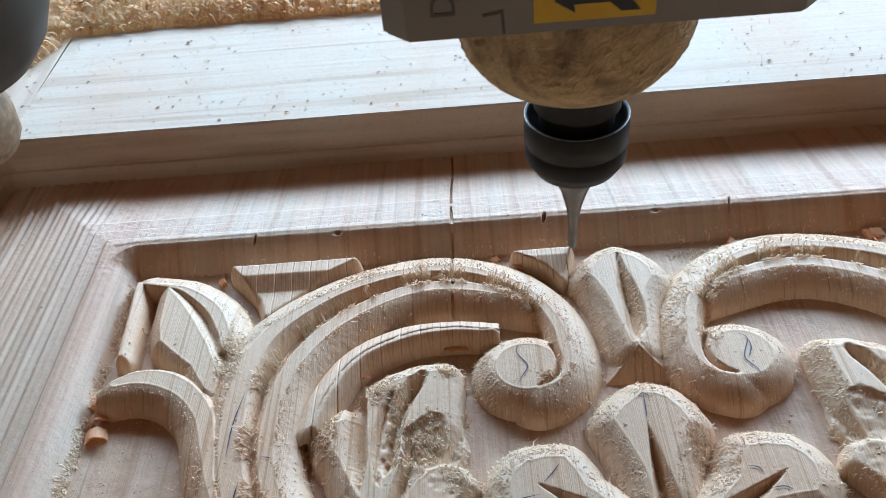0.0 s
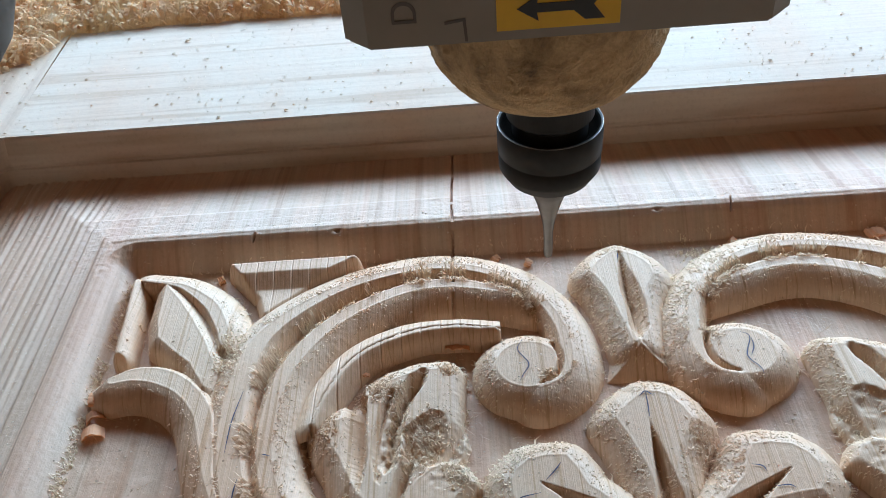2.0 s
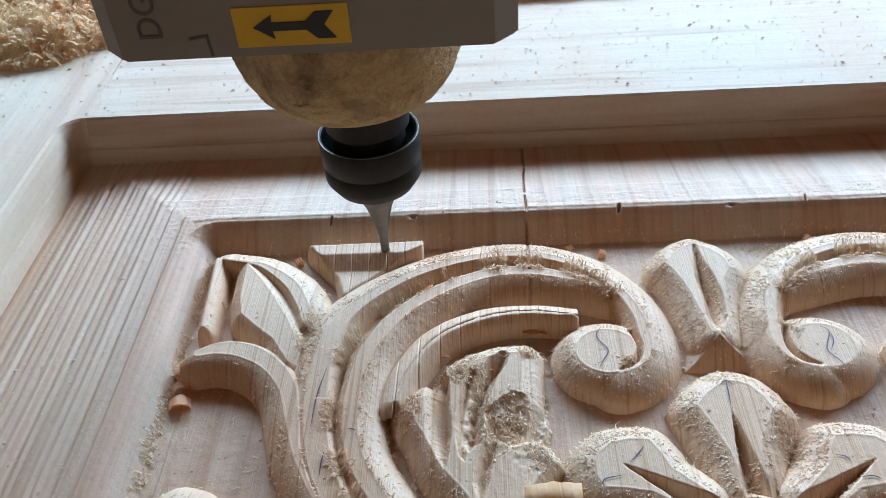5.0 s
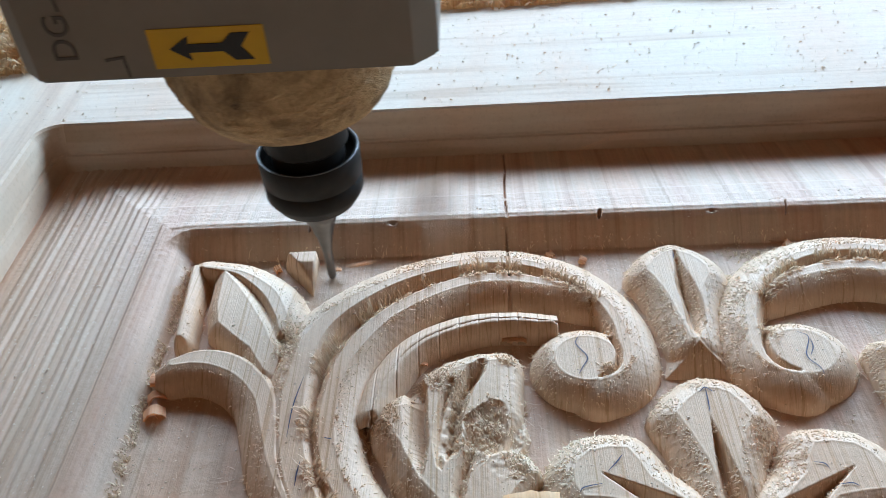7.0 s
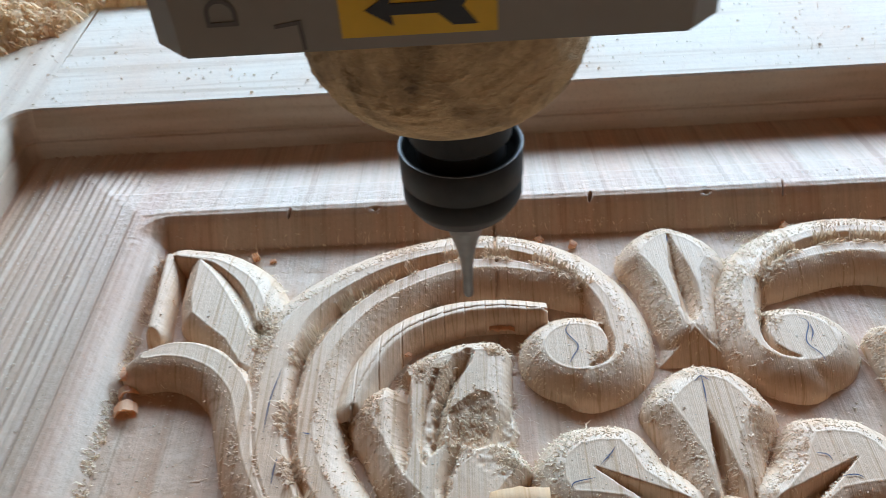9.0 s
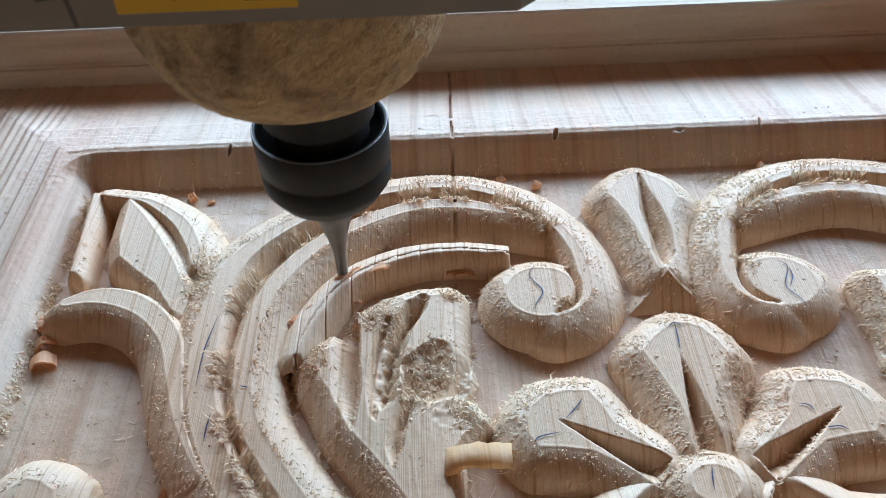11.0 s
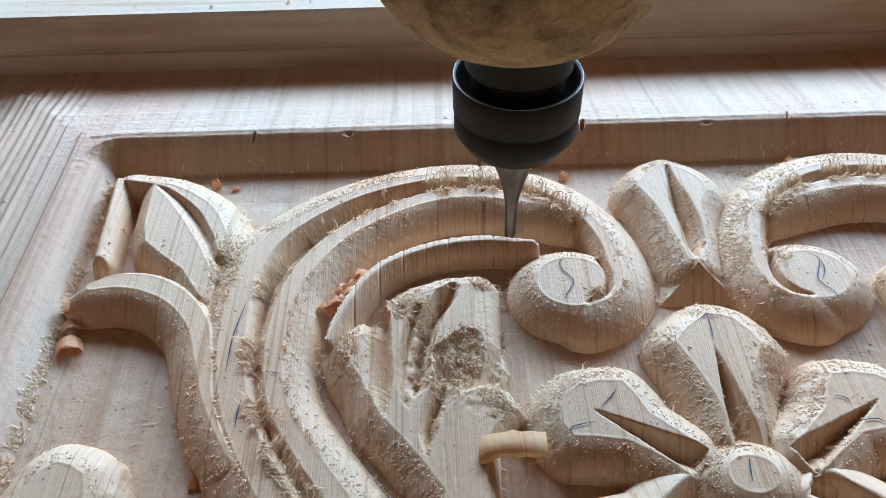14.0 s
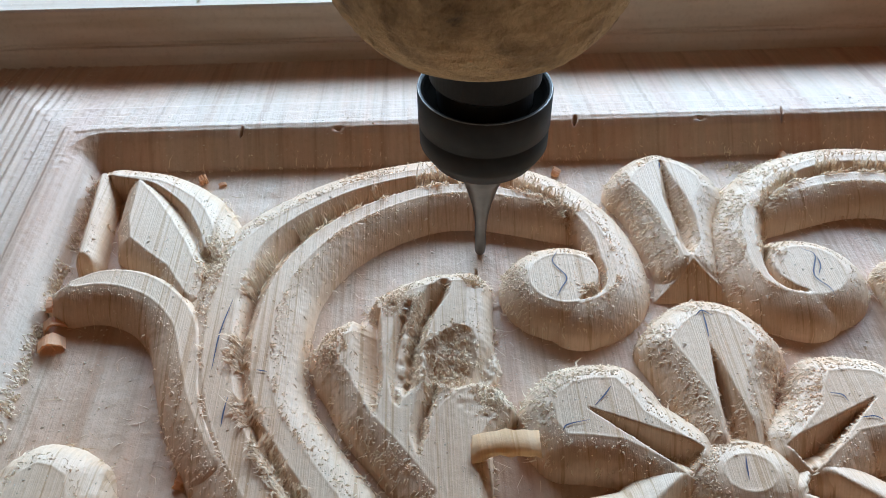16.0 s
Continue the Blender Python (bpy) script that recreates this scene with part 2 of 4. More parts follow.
def relief(name, bounds, func, parent, mat, label="", step=STEP, rough=0.0012, closed=False, low=-0.015, split=True):
    x0, x1, y0, y1 = bounds
    xs = np.linspace(x0, x1, max(4, int((x1 - x0) / step)))
    ys = np.linspace(y0, y1, max(4, int((y1 - y0) / step)))
    gx, gy = np.meshgrid(xs, ys)
    h = func(gx, gy)
    slope = np.hypot(*np.gradient(h, step))
    wear = (vnoise(gx, gy, 0.012, 11) - 0.5) + 0.7 * (vnoise(gx, gy, 0.03, 12) - 0.5)
    h = h + rough * wear * np.clip(0.25 + 1.6 * slope, 0, 2.2)
    h = h - crack_cut(gx, gy) * split
    h = np.maximum(h, low - 0.01)
    nx, ny = len(xs), len(ys)
    verts = np.stack([gx, gy, h], -1).reshape(-1, 3)
    idx = np.arange(nx * ny).reshape(ny, nx)
    quads = np.stack([idx[:-1, :-1], idx[:-1, 1:], idx[1:, 1:], idx[1:, :-1]], -1).reshape(-1, 4)
    quads = quads[(verts[quads, 2] > low).any(1)]
    if closed:
        for col, flip in ((0, False), (nx - 1, True)):
            base = len(verts)
            foot = verts[idx[:, col]].copy()
            foot[:, 2] = low
            verts = np.vstack([verts, foot])
            k = np.arange(ny - 1)
            q = np.stack([idx[:-1, col], idx[1:, col], base + k + 1, base + k], -1)
            quads = np.vstack([quads, q[:, ::-1] if flip else q])
    used = np.unique(quads)
    remap = np.zeros(len(verts), np.int64)
    remap[used] = np.arange(len(used))
    return link_mesh(name, verts[used], remap[quads], mat, parent, label)


def mirrored(func):
    return lambda x, y: func(MIRROR - x, y)


def flipped(func):
    return lambda x, y: func(x, 3.46 - y)


# ---- unseen room around the bench, added to bounce warm light ----
def metre_box(name, x0, x1, y0, y1, z0, z1, mat, label, category):
    ob = part(name, box_bm(x0 / U, x1 / U, y0 / U, y1 / U, z0 / U, z1 / U), mat)
    return tagged(ob, label, category, kind="structure")


BED = -0.032
metre_box("floor", -2.6, 2.8, -2.6, WIN_Y, -0.95, -0.9, FLOOR_BOUNCE, "unseen floor, brown for warm bounce light", "floor")
metre_box("ceiling", -2.6, 2.8, -2.6, WIN_Y, 2.1, 2.15, WARM_BOUNCE, "unseen ceiling added for warm bounce light", "ceiling")
metre_box("wall_west", -2.7, -2.6, -2.6, WIN_Y, -0.9, 2.1, WARM_BOUNCE, "unseen wall added for warm bounce light", "wall")
metre_box("wall_east", 2.8, 2.9, -2.6, WIN_Y, -0.9, 2.1, WARM_BOUNCE, "unseen wall added for warm bounce light", "wall")
metre_box("wall_south", -2.6, 2.8, -2.7, -2.6, -0.9, 2.1, WARM_BOUNCE, "unseen wall added for warm bounce light", "wall")
wall = empty("wall_north", "unseen wall, orange for warm bounce, with a wide window opening", "wall", kind="structure")
for x0, x1, z0, z1 in ((-2.6, 2.8, -0.9, WIN_Z0), (-2.6, 2.8, WIN_Z1, 2.1), (-2.6, 0.15 - WIN_X, WIN_Z0, WIN_Z1), (0.15 + WIN_X, 2.8, WIN_Z0, WIN_Z1)):
    part("wall_section", box_bm(x0 / U, x1 / U, WIN_Y / U, (WIN_Y + 0.15) / U, z0 / U, z1 / U), WARM_BOUNCE, wall)
win = empty("window_1", "wide white-painted window frame in the wall", "window", kind="structure")
for x0, x1, z0, z1 in ((-WIN_X, WIN_X, WIN_Z0, WIN_Z0 + 0.03), (-WIN_X, WIN_X, WIN_Z1 - 0.03, WIN_Z1), (-WIN_X, 0.03 - WIN_X, WIN_Z0 + 0.03, WIN_Z1 - 0.03), (WIN_X - 0.03, WIN_X, WIN_Z0 + 0.03, WIN_Z1 - 0.03)):
    part("window_frame", box_bm((0.15 + x0) / U, (0.15 + x1) / U, (WIN_Y + 0.05) / U, (WIN_Y + 0.1) / U, z0 / U, z1 / U), WHITE, win)

bench = empty("machine_bed", "flat wooden spoilboard bed of a carving machine", "machine bed")
part("bed_board", box_bm(-0.75 / U, 0.85 / U, -0.55 / U, 0.72 / U, (BED - 0.03) / U, BED / U, 0.04), BEDMAT, bench)
for bx in (-0.65, 0.75):
    for by in (-0.45, 0.62):
        part("leg", box_bm((bx - 0.04) / U, (bx + 0.04) / U, (by - 0.04) / U, (by + 0.04) / U, -0.9 / U, (BED - 0.03) / U, 0.05), BODY, bench)

# ---- the door: carved panel, stiles and rails ----
door = empty("carved_panel", "unfinished pine panel carved with scrollwork in a moulded frame", "carved panel")
BX0, BX1, BY0, BY1 = -1.62, 2.98, 0.09, 3.372   # inner edge of the bead
OUT = 0.79                                       # from the bead to the frame's moulded edge


def rect_out(x, y, grow, radius):
    """Distance outside a rounded rectangle that is the bead's outline grown by that much."""
    cx, cy = (BX0 + BX1) / 2, (BY0 + BY1) / 2
    qx = np.abs(x - cx) - ((BX1 - BX0) / 2 + grow - radius)
    qy = np.abs(y - cy) - ((BY1 - BY0) / 2 + grow - radius)
    return np.hypot(np.maximum(qx, 0), np.maximum(qy, 0)) + np.minimum(np.maximum(qx, qy), 0) - radius


PROF_D = [-9, -0.125, -0.112, -0.03, 0.0, 0.012, 0.055, 0.068, 0.145, 0.158, 0.235, 0.247, 0.72, 0.80, 9]
PROF_Z = [0.0, 0.0, 0.012, 0.098, 0.116, 0.120, 0.116, 0.101, 0.097, 0.080, 0.076, 0.066, -0.01, -0.02, -0.02]


def panel_height(x, y):
    d_in = rect_out(x, y, 0.0, 0.13)
    d_sq = np.maximum(np.maximum(BX0 - x, x - BX1), np.maximum(BY0 - y, y - BY1))
    d = np.where(d_in < 0.0, d_in, np.maximum(d_sq, 0.0) * np.clip(d_in / 0.05, 0, 1))
    z = np.interp(d, PROF_D, PROF_Z)
    side = np.minimum(x - (BX0 - 0.1), (BX1 + 0.1) - x)
    flute = np.clip((-side) / 0.12, 0, 1) * np.clip((d_sq - 0.10) / 0.1, 0, 1)
    wob = x + 0.01 * vnoise(x * 0, y, 0.4, 21)
    ridges = np.abs(np.sin(wob * 71.0)) * 0.55 + np.abs(np.sin(wob * 43.0 + 1.0)) * 0.45 + 0.4 * vnoise(wob, y * 0, 0.018, 22)
    z = z + flute * 0.013 * (ridges - 0.6)
    back = np.clip((d_sq - 0.16) / 0.1, 0, 1) * (1 - flute)
    z = z + back * 0.004 * (vnoise(x, y, 0.025, 23) - 0.5) + 0.0025 * (vnoise(x, y, 0.05, 24) - 0.5) * (d_in < -0.1)
    z = z + 0.002 * (vnoise(x, y, 0.012, 25) - 0.5)
    for kx, ky, rx, ry in ((-0.946, 3.362, 0.007, 0.020), (0.426, 3.374, 0.009, 0.024), (1.292, 3.385, 0.004, 0.045), (-0.55, 3.366, 0.004, 0.01), (0.95, 3.37, 0.004, 0.012)):
        z = z - 0.05 * np.clip(1.3 - ((x - kx - 0.2 * (y - ky)) / rx) ** 2 - ((y - ky) / ry) ** 2, 0, 1)
    return z - crack_cut(x, y)


def lines(pieces):
    return np.unique(np.round(np.concatenate([np.arange(a, b, s) for a, b, s in pieces] + [[pieces[-1][1]]]), 4))


px = lines(((-2.58, -1.76, 0.0065), (-1.76, -1.38, 0.005), (-1.38, -0.97, 0.016), (-0.97, -0.92, 0.003), (-0.92, -0.10, 0.016), (-0.10, 0.06, 0.003), (0.06, 0.40, 0.016), (0.40, 0.45, 0.003), (0.45, 1.27, 0.016), (1.27, 1.31, 0.003), (1.31, 2.2, 0.016), (2.2, 3.82, 0.03)))
py = lines(((-0.75, 1.3, 0.05), (1.3, 3.14, 0.014), (3.14, 3.62, 0.005), (3.62, 4.21, 0.012)))
gx, gy = np.meshgrid(px, py)
gz = panel_height(gx, gy)
idx = np.arange(gx.size).reshape(gx.shape)
quads = np.stack([idx[:-1, :-1], idx[:-1, 1:], idx[1:, 1:], idx[1:, :-1]], -1).reshape(-1, 4)
field = link_mesh("panel_board", np.stack([gx, gy, gz], -1).reshape(-1, 3), quads, FIELD, door, "carved pine field with a fluted bevel and bead")
part("panel_core", box_bm(-2.54, 3.80, -0.73, 4.19, -0.55, -0.06), PINE, door)

EDGE = [(0.795, -0.05), (0.715, -0.02), (0.722, 0.04), (0.733, 0.078), (0.750, 0.082), (0.752, 0.092), (0.748, 0.100), (0.755, 0.15), (0.772, 0.215), (0.785, 0.243), (0.800, 0.252)]
FACE = 0.252


def frame_edge(name, sides, mat, label, face=FACE):
    """The moulded inner edge of stile or rail, swept along one side of the opening, and its flat face."""
    verts, faces = [], []
    for ring in sides:
        base = len(verts)
        for p in ring:
            for d, z in EDGE:
                verts.append((p[0] + p[2] * (d - OUT), p[1] + p[3] * (d - OUT), z + 0.0012 * random.uniform(-1, 1) * (z < 0.24)))
            verts.append((p[0] + p[2] * 0.03 + p[4], p[1] + p[3] * 0.03 + p[5], face))
            verts.append((p[0] + p[2] * 0.03 + p[4], p[1] + p[3] * 0.03 + p[5], -0.6))
        k = len(EDGE) + 2
        for i in range(len(ring) - 1):
            for j in range(k - 1):
                a = base + i * k + j
                faces.append((a, a + k, a + k + 1, a + 1))
    return link_mesh(name, verts, faces, mat, door, label, smooth=False)


OX0, OX1, OY0, OY1 = BX0 - 0.90, BX1 + OUT, BY0 - OUT, BY1 + OUT
JOINT = OX0 + 0.125
RAD = 0.13
WIDE = 1.25


n_run = 60
left = [(OX0, OY0 + RAD + (OY1 - OY0 - 2 * RAD) * i / n_run, -1, 0, -WIDE, 0) for i in range(n_run + 1)]
stile = frame_edge("stile", [left], PINE_FRAME, "planed pine stile with a moulded edge", FACE + 0.004)
back = [(JOINT + (OX1 - JOINT - 0.10) * i / n_run, OY1, 0, 1, 0, WIDE - 0.05) for i in range(n_run + 1)]
rail = frame_edge("rail", [back], PINE_RAIL, "pale planed pine rail with a moulded edge")
turn = []
for i in range(13):
    a = radians(180 - 90 * i / 12)
    ca, sa = math.cos(a), math.sin(a)
    turn.append((OX0 + RAD + RAD * ca, OY1 - RAD + RAD * sa, ca, sa, 0, 0))
verts, faces = [], []
k = len(EDGE) + 1
for i, p in enumerate(turn):
    for d, z in EDGE:
        verts.append((p[0] + p[2] * (d - OUT), p[1] + p[3] * (d - OUT), z))
    f = i / 12
    far = (OX0 - 0.03 - WIDE, OY1 - RAD + (RAD + 0.03 + WIDE) * min(1, f * 2)) if f <= 0.5 else (OX0 - 0.03 - WIDE + (JOINT + 0.04 - OX0 + 0.03 + WIDE - 0.05) * (f - 0.5) * 2, OY1 + 0.03 + WIDE)
    verts.append((far[0], far[1], FACE + 0.004))
for i in range(12):
    for j in range(k - 1):
        a = i * k + j
        faces.append((a, a + k, a + k + 1, a + 1))
link_mesh("stile_end", verts, faces, PINE_FRAME, door, "upper end of the stile beyond the joint", smooth=False)
right = [(OX1, y, 1, 0, WIDE, 0) for y in np.linspace(OY1 + WIDE, OY0 - WIDE, 30)]
frame_edge("stile", [right], PINE_FRAME, "planed pine stile with a moulded edge")
front = [(x, OY0, 0, -1, 0, -WIDE) for x in np.linspace(OX1 - 0.1, JOINT, 30)]
frame_edge("rail", [front], PINE_RAIL, "pale planed pine rail with a moulded edge")

# ---- carved ornaments ----
C1 = [(0.300, 2.372, 0.005), (0.356, 2.402, 0.012), (0.404, 2.455, 0.018), (0.424, 2.545, 0.020), (0.408, 2.695, 0.018), (0.344, 2.843, 0.016), (0.223, 2.979, 0.016), (0.04, 3.066, 0.016), (-0.13, 3.086, 0.016), (-0.316, 3.055, 0.017), (-0.515, 2.98, 0.02),
      (-0.70, 2.85, 0.025), (-0.82, 2.70, 0.032), (-0.875, 2.49, 0.040), (-0.878, 2.29, 0.042), (-0.85, 2.09, 0.042), (-0.80, 1.93, 0.040), (-0.71, 1.76, 0.040), (-0.6, 1.58, 0.040)]
C2 = [(0.315, 2.86, 0.006), (0.173, 2.915, 0.015), (0.006, 2.965, 0.022), (-0.166, 2.965, 0.024), (-0.337, 2.905, 0.025), (-0.50, 2.80, 0.027), (-0.616, 2.673, 0.028), (-0.70, 2.511, 0.028),
      (-0.73, 2.335, 0.028), (-0.733, 2.17, 0.028), (-0.695, 2.0, 0.028), (-0.606, 1.844, 0.028), (-0.48, 1.66, 0.03)]
GR = [(0.33, 2.80, 0.03), (0.2, 2.945, 0.04), (0.02, 3.02, 0.05), (-0.15, 3.03, 0.05), (-0.33, 2.98, 0.05), (-0.52, 2.88, 0.05), (-0.66, 2.76, 0.05), (-0.76, 2.6, 0.05), (-0.80, 2.4, 0.05), (-0.80, 2.2, 0.05), (-0.76, 2.0, 0.05), (-0.68, 1.82, 0.05), (-0.55, 1.62, 0.05)]


def scroll(x, y):
    e, right_side = stroke_edge(x, y, C1, 140)
    h = np.where(right_side, skirt(e, 0.125, TOP, 1.12), skirt(e, 0.045, TOP, 1.1))
    e, right_side = stroke_edge(x, y, C2, 120)
    h = np.maximum(h, np.where(right_side, skirt(e, 0.045, TOP, 1.1), skirt(e, 0.108, TOP, 1.12)))
    e, _ = stroke_edge(x, y, GR, 100)
    h = np.maximum(h, skirt(e, 0.03, 0.022))
    e = (np.hypot((x - 0.264) / 1.06, (y - 2.485) / 0.98) - 0.116)
    h = np.maximum(h, skirt(e, 0.094, TOP))
    return furrow(h, x, y, [(0.300, 2.385, 0.25), (0.345, 2.408, 0.6), (0.380, 2.450, 1.0), (0.392, 2.52, 1.0), (0.372, 2.60, 1.0)], 0.014, 0.014, 0.045)


def corner_leaf(x, y):
    e, r = stroke_edge(x, y, [(-1.40, 3.112, 0.004), (-1.285, 3.085, 0.006), (-1.20, 3.045, 0.014), (-1.075, 2.93, 0.024), (-1.00, 2.79, 0.022), (-0.978, 2.70, 0.012)])
    h = np.where(r, skirt(e, 0.034, TOP), skirt(e, 0.108, TOP))
    e = poly_edge(x, y, [(-1.300, 3.075), (-1.287, 2.855), (-1.262, 2.755), (-1.180, 2.675), (-1.100, 2.605), (-1.018, 2.475), (-1.000, 2.59), (-1.060, 2.72), (-1.137, 2.85), (-1.215, 2.97)])
    h = np.maximum(h, skirt(e, 0.066, TOP))
    e = poly_edge(x, y, [(-1.22, 3.0), (-1.06, 2.93), (-0.97, 2.74), (-1.0, 2.58), (-1.1, 2.8)])
    return np.maximum(h, skirt(e, 0.04, 0.03))


def sliver(x, y):
    e, r = stroke_edge(x, y, [(-1.452, 3.12, 0.002), (-1.435, 2.9, 0.003), (-1.418, 2.68, 0.005)])
    h = np.where(r, skirt(e, 0.032, TOP), skirt(e, 0.055, TOP))
    return np.minimum(h, np.maximum((y - 2.615) * 1.5, -0.02))


def curl_leaf(x, y):
    e, r = stroke_edge(x, y, [(-1.40, 2.53, 0.015), (-1.31, 2.555, 0.03), (-1.20, 2.535, 0.036), (-1.09, 2.465, 0.034), (-1.0, 2.345, 0.032), (-0.955, 2.19, 0.024), (-0.92, 2.05, 0.014), (-0.87, 1.93, 0.008), (-0.81, 1.82, 0.004)])
    h = np.where(r, skirt(e, 0.10, TOP, 1.5), skirt(e, 0.045, TOP, 1.3))
    e, _ = stroke_edge(x, y, [(-1.04, 2.50, 0.04), (-0.97, 2.62, 0.05), (-0.92, 2.76, 0.03)])
    return np.maximum(h, skirt(e, 0.06, 0.062))


def low_leaf(x, y):
    return skirt(poly_edge(x, y, [(-1.41, 1.5), (-1.395, 1.65), (-1.369, 1.745), (-1.348, 1.805), (-1.313, 1.832), (-1.27, 1.82), (-1.225, 1.79), (-1.205, 1.723), (-1.2, 1.5)]), 0.112, TOP)


def acanthus(x, y):
    flat = [(-0.500, 2.215), (-0.475, 2.262), (-0.430, 2.290), (-0.380, 2.300), (-0.355, 2.345), (-0.322, 2.400), (-0.255, 2.452), (-0.157, 2.486), (-0.075, 2.488), (-0.080, 2.39), (-0.090, 2.25), (-0.150, 2.10),
            (-0.170, 2.00), (-0.200, 1.90), (-0.160, 1.60), (-0.14, 1.5), (-0.16, 1.62), (-0.192, 1.690), (-0.259, 1.797), (-0.320, 1.880), (-0.364, 1.934), (-0.400, 1.990), (-0.440, 2.085), (-0.480, 2.15)]
    h = skirt(poly_edge(x, y, flat), 0.092, TOP)
    # the three furrows between the fingers of the leaf, each with one broad and one steep flank
    h = furrow(h, x, y, [(-0.376, 2.37, 1.0), (-0.374, 2.25, 1.0), (-0.366, 2.10, 0.75), (-0.370, 1.955, 0.1)], 0.014, 0.080, 0.080)
    h = furrow(h, x, y, [(-0.272, 2.385, 0.5), (-0.300, 2.28, 0.9), (-0.316, 2.16, 0.8), (-0.312, 2.02, 0.5), (-0.303, 1.98, 0.1)], 0.030, 0.020, 0.042)
    torn = 1 + 0.5 * (vnoise(x, y, 0.02, 43) - 0.5)
    h = furrow(h, x, y, [(-0.150, 2.475, 0.5), (-0.195, 2.40, 1.0), (-0.231, 2.317, 1.0), (-0.262, 2.20, 1.0), (-0.275, 2.08, 0.8), (-0.285, 2.02, 0.1)], 0.036, 0.040, 0.072 * torn)
    h = furrow(h, x, y, [(-0.190, 2.07, 1.0), (-0.222, 1.98, 1.0), (-0.238, 1.90, 0.8), (-0.246, 1.81, 0.1)], 0.022, 0.034, 0.065)
    tear = 0.75 * vnoise(x, y, 0.045, 41) + 0.25 * vnoise(x, y, 0.014, 42)
    hollow = poly_edge(x, y, [(-0.178, 2.262), (-0.120, 2.285), (-0.030, 2.265), (0.005, 2.16), (-0.040, 2.05), (-0.160, 2.05), (-0.230, 2.10), (-0.218, 2.20)]) + 0.03 * (tear - 0.5)
    h = np.where(hollow < 0, np.minimum(h, TOP - 0.2 * np.clip(-hollow, 0, 0.02) - 0.16 * np.clip(2.28 - y, 0, 0.2) - 0.014 * tear), h)
    h = np.maximum(h, np.where(hollow < 0.02, (0.022 + 0.022 * tear) * np.clip(1 - hollow / 0.02, 0, 1), -0.02))
    face = TOP - 0.16 * np.clip(x + 0.11, 0, 0.12) + 0.005 * (vnoise(x, y, 0.02, 44) - 0.5) * np.clip((y - 1.90) * 12, 0, 1)
    lobe = [(-0.207, 1.813), (-0.203, 1.927), (-0.170, 1.985), (-0.122, 2.030), (-0.071, 2.048), (-0.015, 2.030), (0.010, 1.985), (-0.035, 1.930), (-0.075, 1.870), (-0.088, 1.675), (-0.07, 1.5), (-0.2, 1.5), (-0.198, 1.68)]
    return np.maximum(h, skirt(poly_edge(x, y, lobe), 0.045, face))


def tulip(x, y):
    flat = [(0.719, 3.112), (0.672, 3.090), (0.630, 3.057), (0.598, 3.015), (0.585, 2.984), (0.607, 2.947), (0.630, 2.885), (0.649, 2.822), (0.670, 2.697), (0.690, 2.571), (0.728, 2.571), (0.748, 2.680),
            (0.762, 2.76), (0.792, 2.859), (0.843, 2.955), (0.838, 3.000), (0.817, 3.039), (0.785, 3.073), (0.745, 3.098)]
    h = skirt(poly_edge(x, y, flat), 0.100, TOP)
    wide = np.interp(y, [2.40, 2.44, 2.56, 2.80], [0.150, 0.138, 0.105, 0.08])
    stem = np.minimum(TOP * (1.08 - np.abs(x - 0.715) / wide), (y - 2.437) * 0.92)
    stem = np.where(y < 2.80, stem, -0.02)
    h = np.minimum(np.maximum(h, stem), np.maximum((y - 2.437) * 0.92, -0.02))
    return furrow(h, x, y, [(0.722, 3.10, 0.1), (0.721, 2.99, 0.4), (0.722, 2.88, 0.75), (0.730, 2.77, 1.0), (0.722, 2.66, 0.7), (0.715, 2.58, 0.1)], 0.050, 0.036, 0.075)


def top_petal(x, y):
    flat = [(0.558, 2.203), (0.604, 2.258), (0.654, 2.297), (0.690, 2.315), (0.732, 2.308), (0.768, 2.288), (0.803, 2.238), (0.825, 2.184), (0.784, 2.110), (0.742, 2.025), (0.712, 1.92), (0.662, 1.842), (0.645, 1.853), (0.632, 1.985), (0.596, 2.105)]
    return vee(skirt(poly_edge(x, y, flat), 0.104, TOP), x, y, (0.673, 2.185), (0.681, 1.87), 0.047, 0.085)


def side_petal(x, y):
    flat = [(0.160, 1.966), (0.179, 2.007), (0.222, 2.045), (0.291, 2.058), (0.355, 2.054), (0.388, 1.998), (0.412, 1.935), (0.528, 1.827), (0.530, 1.80), (0.462, 1.756), (0.341, 1.842), (0.250, 1.858), (0.182, 1.864), (0.160, 1.905)]
    return vee(skirt(poly_edge(x, y, flat), 0.105, TOP), x, y, (0.243, 1.958), (0.497, 1.790), 0.050, 0.085)


def flower_eye(x, y):
    return skirt(np.hypot(x - 0.662, (y - 1.714) * 1.2) - 0.070, 0.118, 0.104)


scroll_box = (-1.08, 0.60, 1.5, 3.26)
flip_x = lambda b: (MIRROR - b[1], MIRROR - b[0], b[2], b[3])
flip_y = lambda b: (b[0], b[1], 3.46 - b[3], 3.46 - b[2])
relief("scroll", scroll_box, scroll, door, PINE, "carved double-ridged scroll with a round eye")
relief("scroll", flip_x(scroll_box), mirrored(scroll), door, PINE, "carved double-ridged scroll with a round eye", step=0.0062)
relief("leaf", (-1.54, -0.86, 2.38, 3.24), corner_leaf, door, PINE, "carved crescent leaf in the corner")
relief("leaf_sliver", (-1.53, -1.33, 2.6, 3.18), sliver, door, PINE)
relief("curl_leaf", (-1.54, -0.72, 1.72, 2.82), curl_leaf, door, PINE, "carved leaf with a curled tip")
